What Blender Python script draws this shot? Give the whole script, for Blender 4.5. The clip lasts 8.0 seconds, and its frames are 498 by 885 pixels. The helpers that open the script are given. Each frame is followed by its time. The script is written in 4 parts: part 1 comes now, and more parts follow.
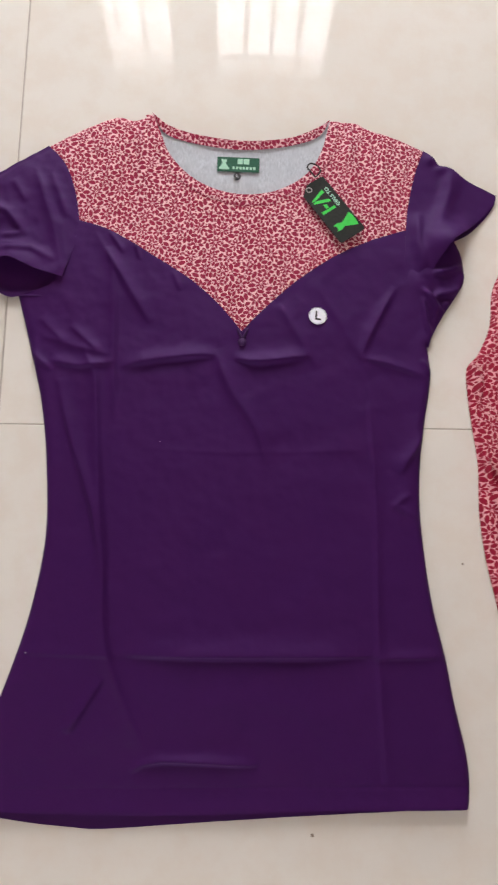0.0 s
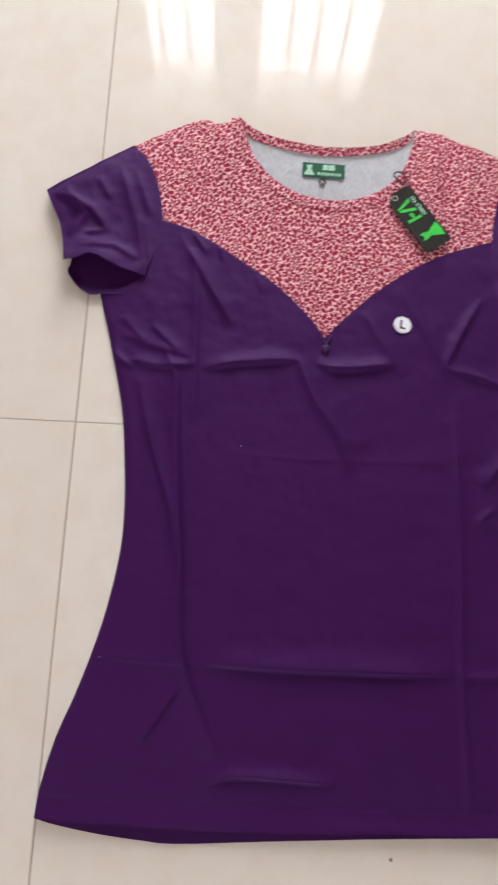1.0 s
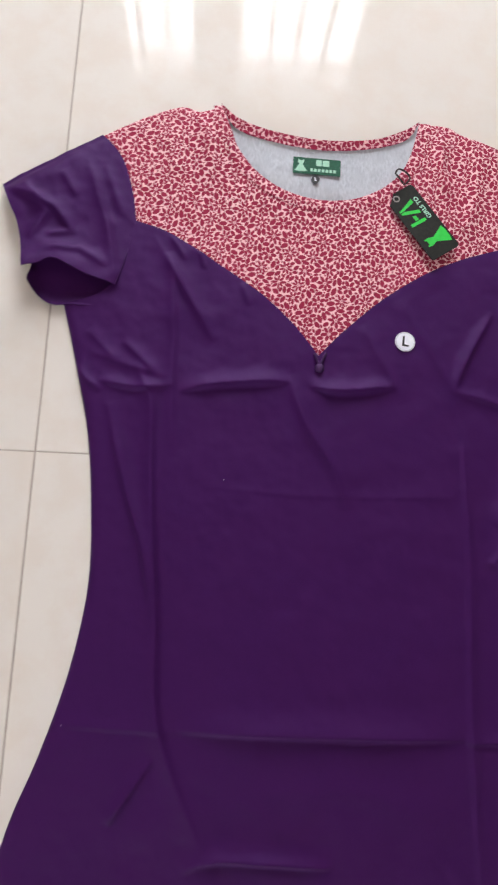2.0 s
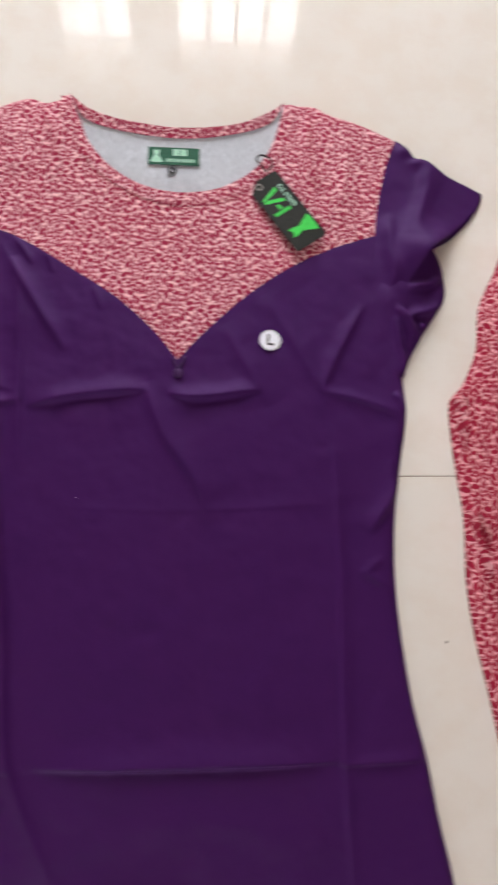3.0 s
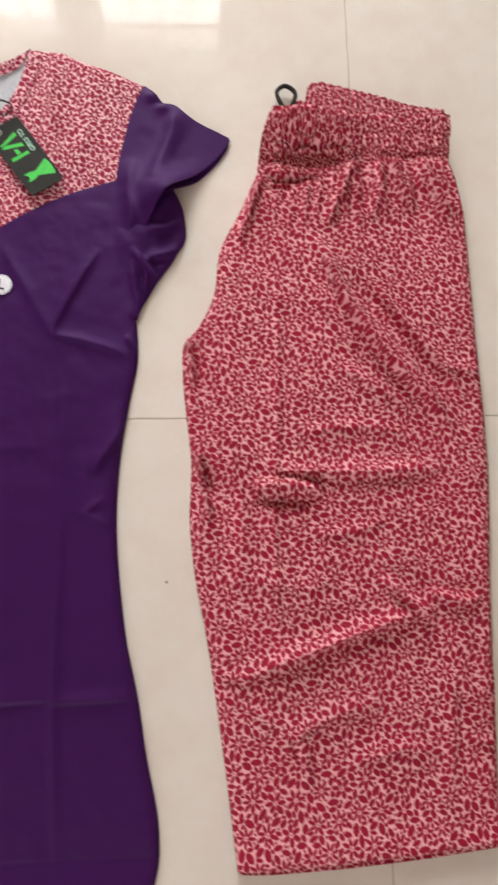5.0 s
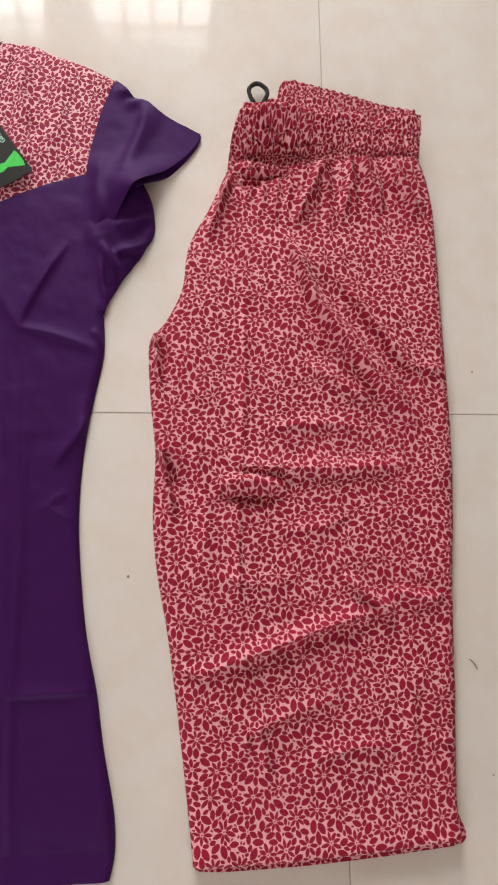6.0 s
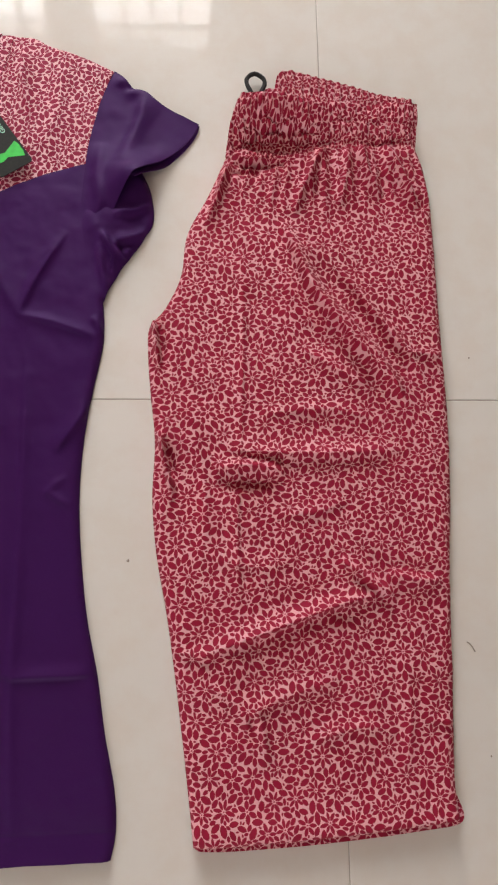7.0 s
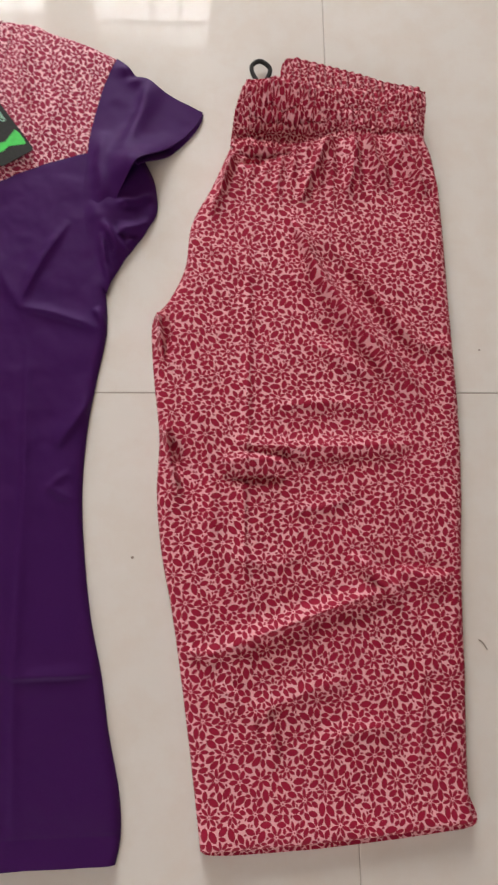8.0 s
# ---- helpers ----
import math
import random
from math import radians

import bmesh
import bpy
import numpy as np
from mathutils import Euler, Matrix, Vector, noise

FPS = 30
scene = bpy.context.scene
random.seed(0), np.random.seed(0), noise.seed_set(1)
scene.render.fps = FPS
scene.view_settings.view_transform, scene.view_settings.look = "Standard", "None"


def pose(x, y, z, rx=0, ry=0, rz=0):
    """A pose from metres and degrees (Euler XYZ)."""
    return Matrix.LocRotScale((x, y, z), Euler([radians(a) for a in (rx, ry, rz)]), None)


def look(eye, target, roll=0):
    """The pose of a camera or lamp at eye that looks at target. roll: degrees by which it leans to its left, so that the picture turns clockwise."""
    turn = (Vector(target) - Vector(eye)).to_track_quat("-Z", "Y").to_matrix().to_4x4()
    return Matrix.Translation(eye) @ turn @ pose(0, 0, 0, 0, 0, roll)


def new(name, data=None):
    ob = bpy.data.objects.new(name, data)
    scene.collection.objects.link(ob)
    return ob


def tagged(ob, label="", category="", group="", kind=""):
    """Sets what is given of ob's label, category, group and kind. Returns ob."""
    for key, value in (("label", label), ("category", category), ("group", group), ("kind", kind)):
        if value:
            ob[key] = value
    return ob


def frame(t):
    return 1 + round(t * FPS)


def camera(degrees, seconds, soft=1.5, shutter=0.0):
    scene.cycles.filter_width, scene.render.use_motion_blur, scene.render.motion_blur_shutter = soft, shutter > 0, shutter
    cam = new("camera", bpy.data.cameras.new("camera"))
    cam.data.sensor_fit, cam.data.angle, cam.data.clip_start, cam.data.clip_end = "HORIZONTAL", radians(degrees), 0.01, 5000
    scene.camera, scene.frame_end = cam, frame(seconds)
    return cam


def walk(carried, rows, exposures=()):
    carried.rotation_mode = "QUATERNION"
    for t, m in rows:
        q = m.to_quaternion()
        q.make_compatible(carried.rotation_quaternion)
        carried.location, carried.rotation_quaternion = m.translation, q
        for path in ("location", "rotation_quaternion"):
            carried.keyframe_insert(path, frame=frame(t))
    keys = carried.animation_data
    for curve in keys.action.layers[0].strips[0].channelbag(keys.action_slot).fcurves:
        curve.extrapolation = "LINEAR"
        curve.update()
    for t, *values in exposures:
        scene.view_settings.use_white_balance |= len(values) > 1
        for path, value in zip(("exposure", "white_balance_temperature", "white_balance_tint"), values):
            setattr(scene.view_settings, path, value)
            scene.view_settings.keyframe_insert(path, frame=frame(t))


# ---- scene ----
cam = camera(40.0, 8.0, soft=2.2, shutter=0.7)
PATH = [
    (0, (0.287, -0.189, 0.851), (0.355, 0.199, -1.109), 10.4),
    (0.2, (0.277, -0.189, 0.851), (0.333, 0.208, -1.108), 8.4),
    (0.5, (0.254, -0.193, 0.848), (0.298, 0.244, -1.103), 7.2),
    (0.8, (0.221, -0.182, 0.844), (0.268, 0.222, -1.114), 8.7),
    (1, (0.193, -0.2, 0.828), (0.245, 0.235, -1.123), 9.5),
    (1.2, (0.174, -0.185, 0.813), (0.243, 0.231, -1.142), 12.6),
    (2.3, (0.21, -0.113, 0.725), (0.33, 0.301, -1.228), 18.0),
    (2.5, (0.24, -0.094, 0.721), (0.364, 0.281, -1.24), 19.4),
    (2.8, (0.288, -0.087, 0.71), (0.454, 0.261, -1.252), 25.5),
    (3, (0.334, -0.099, 0.711), (0.466, 0.275, -1.249), 19.1),
    (3.3, (0.393, -0.096, 0.709), (0.535, 0.247, -1.256), 22.6),
    (3.5, (0.429, -0.103, 0.709), (0.571, 0.26, -1.253), 21.6),
    (3.8, (0.479, -0.109, 0.714), (0.591, 0.23, -1.254), 18.5),
    (4, (0.496, -0.125, 0.71), (0.619, 0.228, -1.254), 19.6),
    (4.3, (0.537, -0.135, 0.713), (0.622, 0.216, -1.254), 13.7),
    (4.5, (0.557, -0.146, 0.714), (0.642, 0.213, -1.252), 13.1),
    (4.7, (0.587, -0.139, 0.72), (0.705, 0.208, -1.246), 18.0),
    (5, (0.623, -0.158, 0.717), (0.751, 0.201, -1.247), 18.6),
    (5.2, (0.638, -0.162, 0.716), (0.773, 0.194, -1.247), 19.9),
    (6.5, (0.652, -0.176, 0.718), (0.806, 0.201, -1.24), 22.0),
    (7, (0.655, -0.185, 0.72), (0.8, 0.189, -1.239), 20.7),
    (7.2, (0.658, -0.185, 0.719), (0.793, 0.195, -1.24), 19.3),
    (7.5, (0.655, -0.189, 0.711), (0.782, 0.186, -1.25), 18.7),
    (7.8, (0.658, -0.183, 0.709), (0.76, 0.187, -1.253), 14.9),
    (8, (0.649, -0.188, 0.703), (0.795, 0.186, -1.256), 20.7),
]
EXPOSURES = [(0, -0.06, 6420, 10), (1.0, 0.02, 6380, 10), (1.2, 0.02, 6380, 10), (2.5, 0.09, 6100, 10), (3.5, 0.0, 6700, 10), (4, 0.04, 6750, 10), (5, 0.08, 6700, 10), (6.5, -0.08, 6550, 10), (8, -0.14, 6500, 10)]
walk(cam, [(t, look(eye, target, roll)) for t, eye, target, roll in PATH], EXPOSURES)

# ---- world and light ----
world = bpy.data.worlds.new("world")
scene.world = world
world.use_nodes = True
wn = world.node_tree
sky = wn.nodes.new("ShaderNodeTexSky")
sky.sky_type = "NISHITA"
sky.sun_disc = False
sky.sun_elevation = radians(48)
sky.sun_rotation = radians(180)
wn.links.new(sky.outputs[0], wn.nodes["Background"].inputs[0])
wn.nodes["Background"].inputs[1].default_value = 0.12

lamp_data = bpy.data.lights.new("window_skylight", "AREA")
lamp_data.shape = "RECTANGLE"
lamp_data.size, lamp_data.size_y = 1.7, 2.1
lamp_data.energy = 260
lamp_data.color = (1.0, 0.975, 0.97)
lamp = new("window_skylight", lamp_data)
lamp.matrix_world = look((0.24, 2.28, 1.38), (0.24, 1.0, 1.11))
# unseen fill lamp, added behind the camera to brighten the nearer floor
fill_data = bpy.data.lights.new("south_fill", "AREA")
fill_data.shape = "RECTANGLE"
fill_data.size, fill_data.size_y = 2.0, 2.0
fill_data.energy = 42
fill_data.color = (1.0, 0.94, 0.90)
fill_lamp = new("south_fill", fill_data)
fill_lamp.matrix_world = look((-0.55, -2.75, 1.15), (0.1, 0.0, 0.9))


# ---- materials ----
def mat(name, base=(0.5, 0.5, 0.5), rough=0.6, **inputs):
    m = bpy.data.materials.new(name)
    m.use_nodes = True
    b = m.node_tree.nodes["Principled BSDF"]
    b.inputs["Base Color"].default_value = (*base, 1)
    b.inputs["Roughness"].default_value = rough
    for key, value in inputs.items():
        b.inputs[key.replace("_", " ")].default_value = value
    return m


class Net:
    """Short hand for the nodes of one material."""

    def __init__(self, m):
        self.t = m.node_tree if isinstance(m, bpy.types.Material) else m
        self.b = self.t.nodes.get("Principled BSDF")

    def put(self, socket, value):
        if isinstance(value, bpy.types.NodeSocket):
            self.t.links.new(value, socket)
        else:
            socket.default_value = value

    def math(self, op, a, b=0.0, c=0.0):
        n = self.t.nodes.new("ShaderNodeMath")
        n.operation = op
        for s, v in zip(n.inputs, (a, b, c)):
            self.put(s, v)
        return n.outputs[0]

    def vec(self, op, a, b=(0, 0, 0)):
        n = self.t.nodes.new("ShaderNodeVectorMath")
        n.operation = op
        self.put(n.inputs[0], a)
        self.put(n.inputs[1], b)
        return n.outputs["Value"] if op in ("LENGTH", "DOT_PRODUCT") else n.outputs[0]

    def coords(self, scale=(1, 1, 1), space="Object"):
        n = self.t.nodes.new("ShaderNodeTexCoord")
        return self.vec("MULTIPLY", n.outputs[space], scale)

    def noise(self, p, scale, detail=3.0, rough=0.5, colour=False):
        n = self.t.nodes.new("ShaderNodeTexNoise")
        self.put(n.inputs["Vector"], p)
        n.inputs["Scale"].default_value = scale
        n.inputs["Detail"].default_value = detail
        n.inputs["Roughness"].default_value = rough
        return n.outputs["Color" if colour else "Fac"]

    def mix(self, f, a, b, blend="MIX"):
        n = self.t.nodes.new("ShaderNodeMix")
        n.data_type = "RGBA"
        n.blend_type = blend
        self.put(n.inputs[0], f)
        for s, v in ((n.inputs[6], a), (n.inputs[7], b)):
            self.put(s, (*v, 1) if isinstance(v, tuple) and len(v) == 3 else v)
        return n.outputs[2]

    def ramp(self, f, lo, hi, out_lo=0.0, out_hi=1.0):
        n = self.t.nodes.new("ShaderNodeMapRange")
        self.put(n.inputs[0], f)
        for s, v in zip(n.inputs[1:5], (lo, hi, out_lo, out_hi)):
            s.default_value = v
        return n.outputs[0]

    def bump(self, h, strength, distance):
        n = self.t.nodes.new("ShaderNodeBump")
        n.inputs["Strength"].default_value = strength
        n.inputs["Distance"].default_value = distance
        self.put(n.inputs["Height"], h)
        self.t.links.new(n.outputs[0], self.b.inputs["Normal"])

    def rand(self):
        return self.t.nodes.new("ShaderNodeObjectInfo").outputs["Random"]


def knit_relief(k):
    """Fine ribs of a jersey knit and slight unevenness, as bump."""
    p = k.coords()
    fine = k.noise(p, 900, 2)
    soft = k.noise(p, 55, 3)
    h = k.math("ADD", k.math("MULTIPLY", fine, 0.25), k.math("MULTIPLY", soft, 0.35))
    k.bump(h, 0.3, 0.0012)


def purple_jersey():
    m = mat("purple_jersey", rough=0.60, Sheen_Weight=0.03, Sheen_Roughness=0.45)
    m.node_tree.nodes["Principled BSDF"].inputs["Sheen Tint"].default_value = (0.55, 0.35, 0.75, 1)
    m.node_tree.nodes["Principled BSDF"].inputs["Specular IOR Level"].default_value = 0.23
    m.node_tree.nodes["Principled BSDF"].inputs["Specular Tint"].default_value = (0.66, 0.42, 1.0, 1)
    k = Net(m)
    p = k.coords()
    a = k.mix(k.noise(p, 700, 2), (0.034, 0.0050, 0.060), (0.047, 0.0072, 0.085))
    a = k.mix(k.ramp(k.noise(p, 9, 4), 0.35, 0.7), a, (0.042, 0.0062, 0.072))
    k.put(k.b.inputs["Base Color"], a)
    knit_relief(k)
    return m


def print_motif(size=0.12, cell=0.0003, gap=0.00098, seed=7):
    """One repeat of the all-over print: flowers of pointed petals with leaves packed between them, as rows x, y, turn, half length, half width."""
    rnd = random.Random(seed)
    n = round(size / cell)
    owner = np.zeros((n, n), np.int32)
    leaves = []

    def cells(x, y, turn, a, b):
        r = int(max(a, b) / cell) + 2
        i, j = int(x / cell), int(y / cell)
        k = np.arange(-r, r + 1)
        dx, dy = (i + k + 0.5) * cell - x, (j + k + 0.5) * cell - y
        c, s = math.cos(turn), math.sin(turn)
        u = (dx[None, :] * c + dy[:, None] * s) / a
        v = (dy[:, None] * c - dx[None, :] * s) / b
        return np.ix_((j + k) % n, (i + k) % n), np.abs(v) <= np.clip(1 - u * u, 0, 1) ** 0.75

    def fits(me, x, y, turn, a, b):
        at, hit = cells(x, y, turn, a + 1.5 * gap, b + gap)
        there = owner[at][hit]
        return not np.any((there != 0) & (there != me))

    def place(x, y, turn, a, b):
        leaves.append((x, y, turn, a, b))
        at, hit = cells(x, y, turn, a, b)
        owner[at] = np.where(hit & (owner[at] == 0), len(leaves), owner[at])

    # flowers on a loose lattice, each with a dot in the middle
    for row in range(4):
        for col in range(5):
            cx = (col + 0.5 * (row % 2) + rnd.uniform(-0.16, 0.16)) * size / 5
            cy = (row + 0.5 + rnd.uniform(-0.16, 0.16)) * size / 4
            count, spin, reach = rnd.choice((6, 7, 8, 8)), rnd.uniform(0, 6.3), rnd.uniform(0.0036, 0.0046)
            place(cx, cy, 0.0, 0.0006, 0.0006)
            for q in range(count):
                turn = spin + 2 * math.pi * q / count
                far = reach * rnd.uniform(0.9, 1.12)
                place(cx + (0.0021 + far) * math.cos(turn), cy + (0.0021 + far) * math.sin(turn), turn + rnd.uniform(-0.1, 0.1), far, min(0.0021, math.pi * (0.0021 + far) / count - 0.00115))
    # leaves from large to small, wherever one finds room
    for a, b, tries in ((0.0062, 0.0031, 260), (0.0047, 0.0024, 3000), (0.0038, 0.0020, 4500), (0.0029, 0.0016, 6000), (0.0021, 0.0012, 7000), (0.0014, 0.0009, 5000)):
        for _ in range(tries):
            x, y = rnd.uniform(0, size), rnd.uniform(0, size)
            if owner[int(y / cell) % n, int(x / cell) % n]:
                continue
            turn = rnd.uniform(0, math.pi)
            if fits(0, x, y, turn, a, b):
                place(x, y, turn, a, b)
    # each shifts, turns and grows until it nearly meets its neighbours
    for step in range(9):
        for m in range(len(leaves)):
            x, y, turn, a, b = leaves[m]
            for q in range(4):
                ga, gb = ((1.08, 1.0), (1.0, 1.09), (1.05, 1.05), (1.04, 1.08))[q]
                move = (0.0, 0.0, 0.0) if q < 2 else (rnd.uniform(-3e-4, 3e-4), rnd.uniform(-3e-4, 3e-4), rnd.uniform(-0.15, 0.15))
                wish = (x + move[0], y + move[1], turn + move[2], a * ga, b * gb)
                if wish[3] < 0.0064 and wish[4] < 0.0032 and wish[4] < 0.57 * wish[3] and fits(m + 1, *wish):
                    x, y, turn, a, b = wish
            at, hit = cells(*leaves[m])
            owner[at] = np.where(owner[at] == m + 1, 0, owner[at])
            at, hit = cells(x, y, turn, a, b)
            owner[at] = np.where(hit & (owner[at] == 0), m + 1, owner[at])
            leaves[m] = (x, y, turn, a, b)
    # the ink spreads a little
    return size, [(x, y, turn, a + 0.00044, b + (0.00046 if b > 0.001 else 0.0001)) for x, y, turn, a, b in leaves]


MOTIF = print_motif()


def petals_over(lo, hi, scale=(1.0, 1.0), turn=0.0):
    """The outlines of the print's petals over a stretch of cloth."""
    size, leaves = MOTIF
    c, s = math.cos(turn), math.sin(turn)
    mid = (np.asarray(lo) + np.asarray(hi)) / 2
    reach = np.linalg.norm(np.asarray(hi) - np.asarray(lo)) / 2 / min(scale)
    count = int(reach / size) + 2
    u = np.array([-1, -0.72, -0.3, 0.3, 0.72, 1, 0.72, 0.3, -0.3, -0.72])
    v = np.array([0, 0.58, 0.95, 0.95, 0.58, 0, -0.58, -0.95, -0.95, -0.58])
    out = []
    for i in range(-count, count):
        for j in range(-count, count):
            for x, y, t, a, b in leaves:
                ct, st = math.cos(t), math.sin(t)
                px = (x + i * size + u * a * ct - v * b * st) * scale[0]
                py = (y + j * size + u * a * st + v * b * ct) * scale[1]
                p = np.stack([mid[0] + px * c - py * s, mid[1] + px * s + py * c], 1)
                if (p.max(0) > lo).all() and (p.min(0) < hi).all():
                    out.append(p)
    return out


def on_petal(p, lo, hi, scale=(1.0, 1.0), turn=0.0):
    """Which of the points lie on a petal of the print."""
    size, leaves = MOTIF
    c, s = math.cos(turn), math.sin(turn)
    d = p - (np.asarray(lo) + np.asarray(hi)) / 2
    q = np.stack([(d[:, 0] * c + d[:, 1] * s) / scale[0], (d[:, 1] * c - d[:, 0] * s) / scale[1]], 1)
    hit = np.zeros(len(p), bool)
    for x, y, t, a, b in leaves:
        dx, dy = (q[:, 0] - x + size / 2) % size - size / 2, (q[:, 1] - y + size / 2) % size - size / 2
        near = np.flatnonzero((np.abs(dx) < a) & (np.abs(dy) < a))
        u = (dx[near] * math.cos(t) + dy[near] * math.sin(t)) / a
        v = (dy[near] * math.cos(t) - dx[near] * math.sin(t)) / b
        hit[near[np.abs(v) <= np.interp(np.abs(u), (0, 0.3, 0.72, 1), (0.95, 0.95, 0.58, 0))]] = True
    return hit


def cotton(name, base, fade):
    """Printed cotton in one of the print's two colours, with a fine weave and slight fading."""
    m = mat(name, rough=0.72, Sheen_Weight=0.03, Sheen_Roughness=0.5, Specular_IOR_Level=0.2)
    k = Net(m)
    p = k.coords()
    a = k.mix(k.noise(p, 700, 2), tuple(c * 0.86 for c in base), tuple(min(c * 1.12, 0.95) for c in base))
    a = k.mix(k.ramp(k.noise(p, 14, 3), 0.4, 0.7), a, fade)
    k.put(k.b.inputs["Base Color"], a)
    h = k.math("ADD", k.math("MULTIPLY", k.noise(p, 800, 2), 0.25), k.math("MULTIPLY", k.noise(p, 60, 3), 0.8))
    k.bump(h, 0.25, 0.0012)
    return m


def grey_marl():
    m = mat("grey_marl", rough=0.85, Sheen_Weight=0.05)
    k = Net(m)
    p = k.coords((1, 0.35, 1))
    a = k.mix(k.ramp(k.noise(p, 420, 3), 0.35, 0.65), (0.42, 0.45, 0.50), (0.58, 0.615, 0.67))
    a = k.mix(k.ramp(k.noise(k.coords(), 45, 3), 0.35, 0.75), a, (0.47, 0.50, 0.55))
    k.put(k.b.inputs["Base Color"], a)
    knit_relief(k)
    return m


def tile_material():
    m = mat("glazed_tile", rough=0.03, Specular_IOR_Level=0.125)
    k = Net(m)
    p = k.coords(space="Object")
    shift = k.vec("ADD", p, k.vec("MULTIPLY", (7.0, 3.0, 1.0), k.rand()))
    cloud = k.ramp(k.noise(shift, 2.2, 4), 0.3, 0.7)
    vein = k.ramp(k.noise(shift, 24, 5, 0.6), 0.42, 0.62)
    a = k.mix(cloud, (0.73, 0.695, 0.645), (0.775, 0.745, 0.695))
    a = k.mix(k.math("MULTIPLY", vein, 0.35), a, (0.70, 0.62, 0.54))
    k.put(k.b.inputs["Base Color"], a)
    k.put(k.b.inputs["Roughness"], k.ramp(k.noise(shift, 6, 5, 0.65), 0.35, 0.75, 0.022, 0.046))
    k.bump(k.math("ADD", k.noise(shift, 5, 2), k.math("MULTIPLY", k.noise(shift, 38, 2), 0.09)), 0.14, 0.002)
    return m


def mottled(name, a, b, rough, scale, bump=0.0, gloss=0.35):
    m = mat(name, rough=rough, Specular_IOR_Level=gloss)
    k = Net(m)
    k.put(k.b.inputs["Base Color"], k.mix(k.ramp(k.noise(k.coords(), scale, 4), 0.3, 0.7), a, b))
    if bump:
        k.bump(k.noise(k.coords(), scale * 6, 3), 0.3, bump)
    return m


PURPLE = purple_jersey()
PALE = cotton("pale_pink_cotton", (0.80, 0.405, 0.44), (0.76, 0.37, 0.405))
RED = cotton("dark_red_print", (0.315, 0.0068, 0.035), (0.345, 0.009, 0.042))
PALE_TOP = cotton("pale_pink_jersey", (0.86, 0.52, 0.56), (0.82, 0.48, 0.52))
RED_TOP = cotton("dark_red_jersey_print", (0.30, 0.013, 0.053), (0.33, 0.018, 0.062))
# ground, petals, scale of the print, turn
PRINT = (PALE, RED, (0.93, 0.93), 0.15)
PRINT_GATHERED = (PALE, RED, (0.68, 0.82), 0.0)
PRINT_TOP = (PALE_TOP, RED_TOP, (0.88, 0.84), 1.2)
GREY = grey_marl()
TILE = tile_material()
GROUT = mottled("grout", (0.40, 0.35, 0.31), (0.48, 0.43, 0.38), 0.9, 60)
WALL = mottled("wall_paint", (0.37, 0.315, 0.275), (0.41, 0.35, 0.305), 0.75, 3, 0.002)
CEILING = mottled("ceiling_paint", (0.62, 0.55, 0.48), (0.66, 0.58, 0.51), 0.8, 3)
FRAME = mottled("window_paint", (0.48, 0.42, 0.36), (0.55, 0.48, 0.42), 0.45, 25)
IRON = mottled("grille_paint", (0.30, 0.29, 0.28), (0.40, 0.38, 0.36), 0.4, 40)
CARD = mottled("black_card", (0.008, 0.009, 0.007), (0.016, 0.016, 0.013), 0.6, 300, gloss=0.2)
GREEN = mottled("green_ink", (0.02, 0.52, 0.045), (0.03, 0.62, 0.06), 0.5, 200)
LABEL_GREEN = mottled("label_green", (0.008, 0.075, 0.040), (0.014, 0.11, 0.06), 0.7, 500)
LABEL_PALE = mottled("label_thread", (0.32, 0.60, 0.45), (0.40, 0.68, 0.53), 0.7, 500)
STICKER = mottled("sticker_paper", (0.80, 0.82, 0.92), (0.86, 0.88, 0.96), 0.4, 200)
INK = mottled("black_ink", (0.012, 0.012, 0.016), (0.02, 0.02, 0.025), 0.5, 300)
CORD = mottled("black_cord", (0.012, 0.010, 0.010), (0.030, 0.026, 0.024), 0.8, 900, 0.0004)
THREAD_PURPLE = mottled("purple_thread", (0.038, 0.008, 0.065), (0.058, 0.012, 0.095), 0.7, 600)
DUST = mottled("dust", (0.26, 0.21, 0.17), (0.36, 0.30, 0.25), 0.9, 600)
LINT = mottled("white_lint", (0.75, 0.72, 0.72), (0.82, 0.80, 0.80), 0.9, 600)


# see-through grey tint that weakens the lamp behind the windows' tops
DIM_GLASS = bpy.data.materials.new("dimming_glass")
DIM_GLASS.use_nodes = True
gn = DIM_GLASS.node_tree
clear = gn.nodes.new("ShaderNodeBsdfTransparent")
clear.inputs[0].default_value = (0.80, 0.80, 0.79, 1)
gmix = gn.nodes.new("ShaderNodeMixShader")
gmix.inputs[0].default_value = 0.08
gn.nodes["Principled BSDF"].inputs["Roughness"].default_value = 0.15
gn.links.new(clear.outputs[0], gmix.inputs[1])
gn.links.new(gn.nodes["Principled BSDF"].outputs[0], gmix.inputs[2])
gn.links.new(gmix.outputs[0], gn.nodes["Material Output"].inputs[0])


# ---- mesh helpers ----
def smooth(me):
    me.polygons.foreach_set("use_smooth", [True] * len(me.polygons))
    return me


def mesh_of(name, verts, faces, material, soft=True):
    me = bpy.data.meshes.new(name)
    me.from_pydata([tuple(map(float, v)) for v in verts], [], faces)
    me.materials.append(material)
    if soft:
        smooth(me)
    me.update()
    return me


def part(name, me, parent, label=""):
    ob = new(name, me)
    ob.parent = parent
    if label:
        ob["label"] = label
    return ob


def empty(name, label, category, group="", kind=""):
    return tagged(new(name), label, category, group, kind)


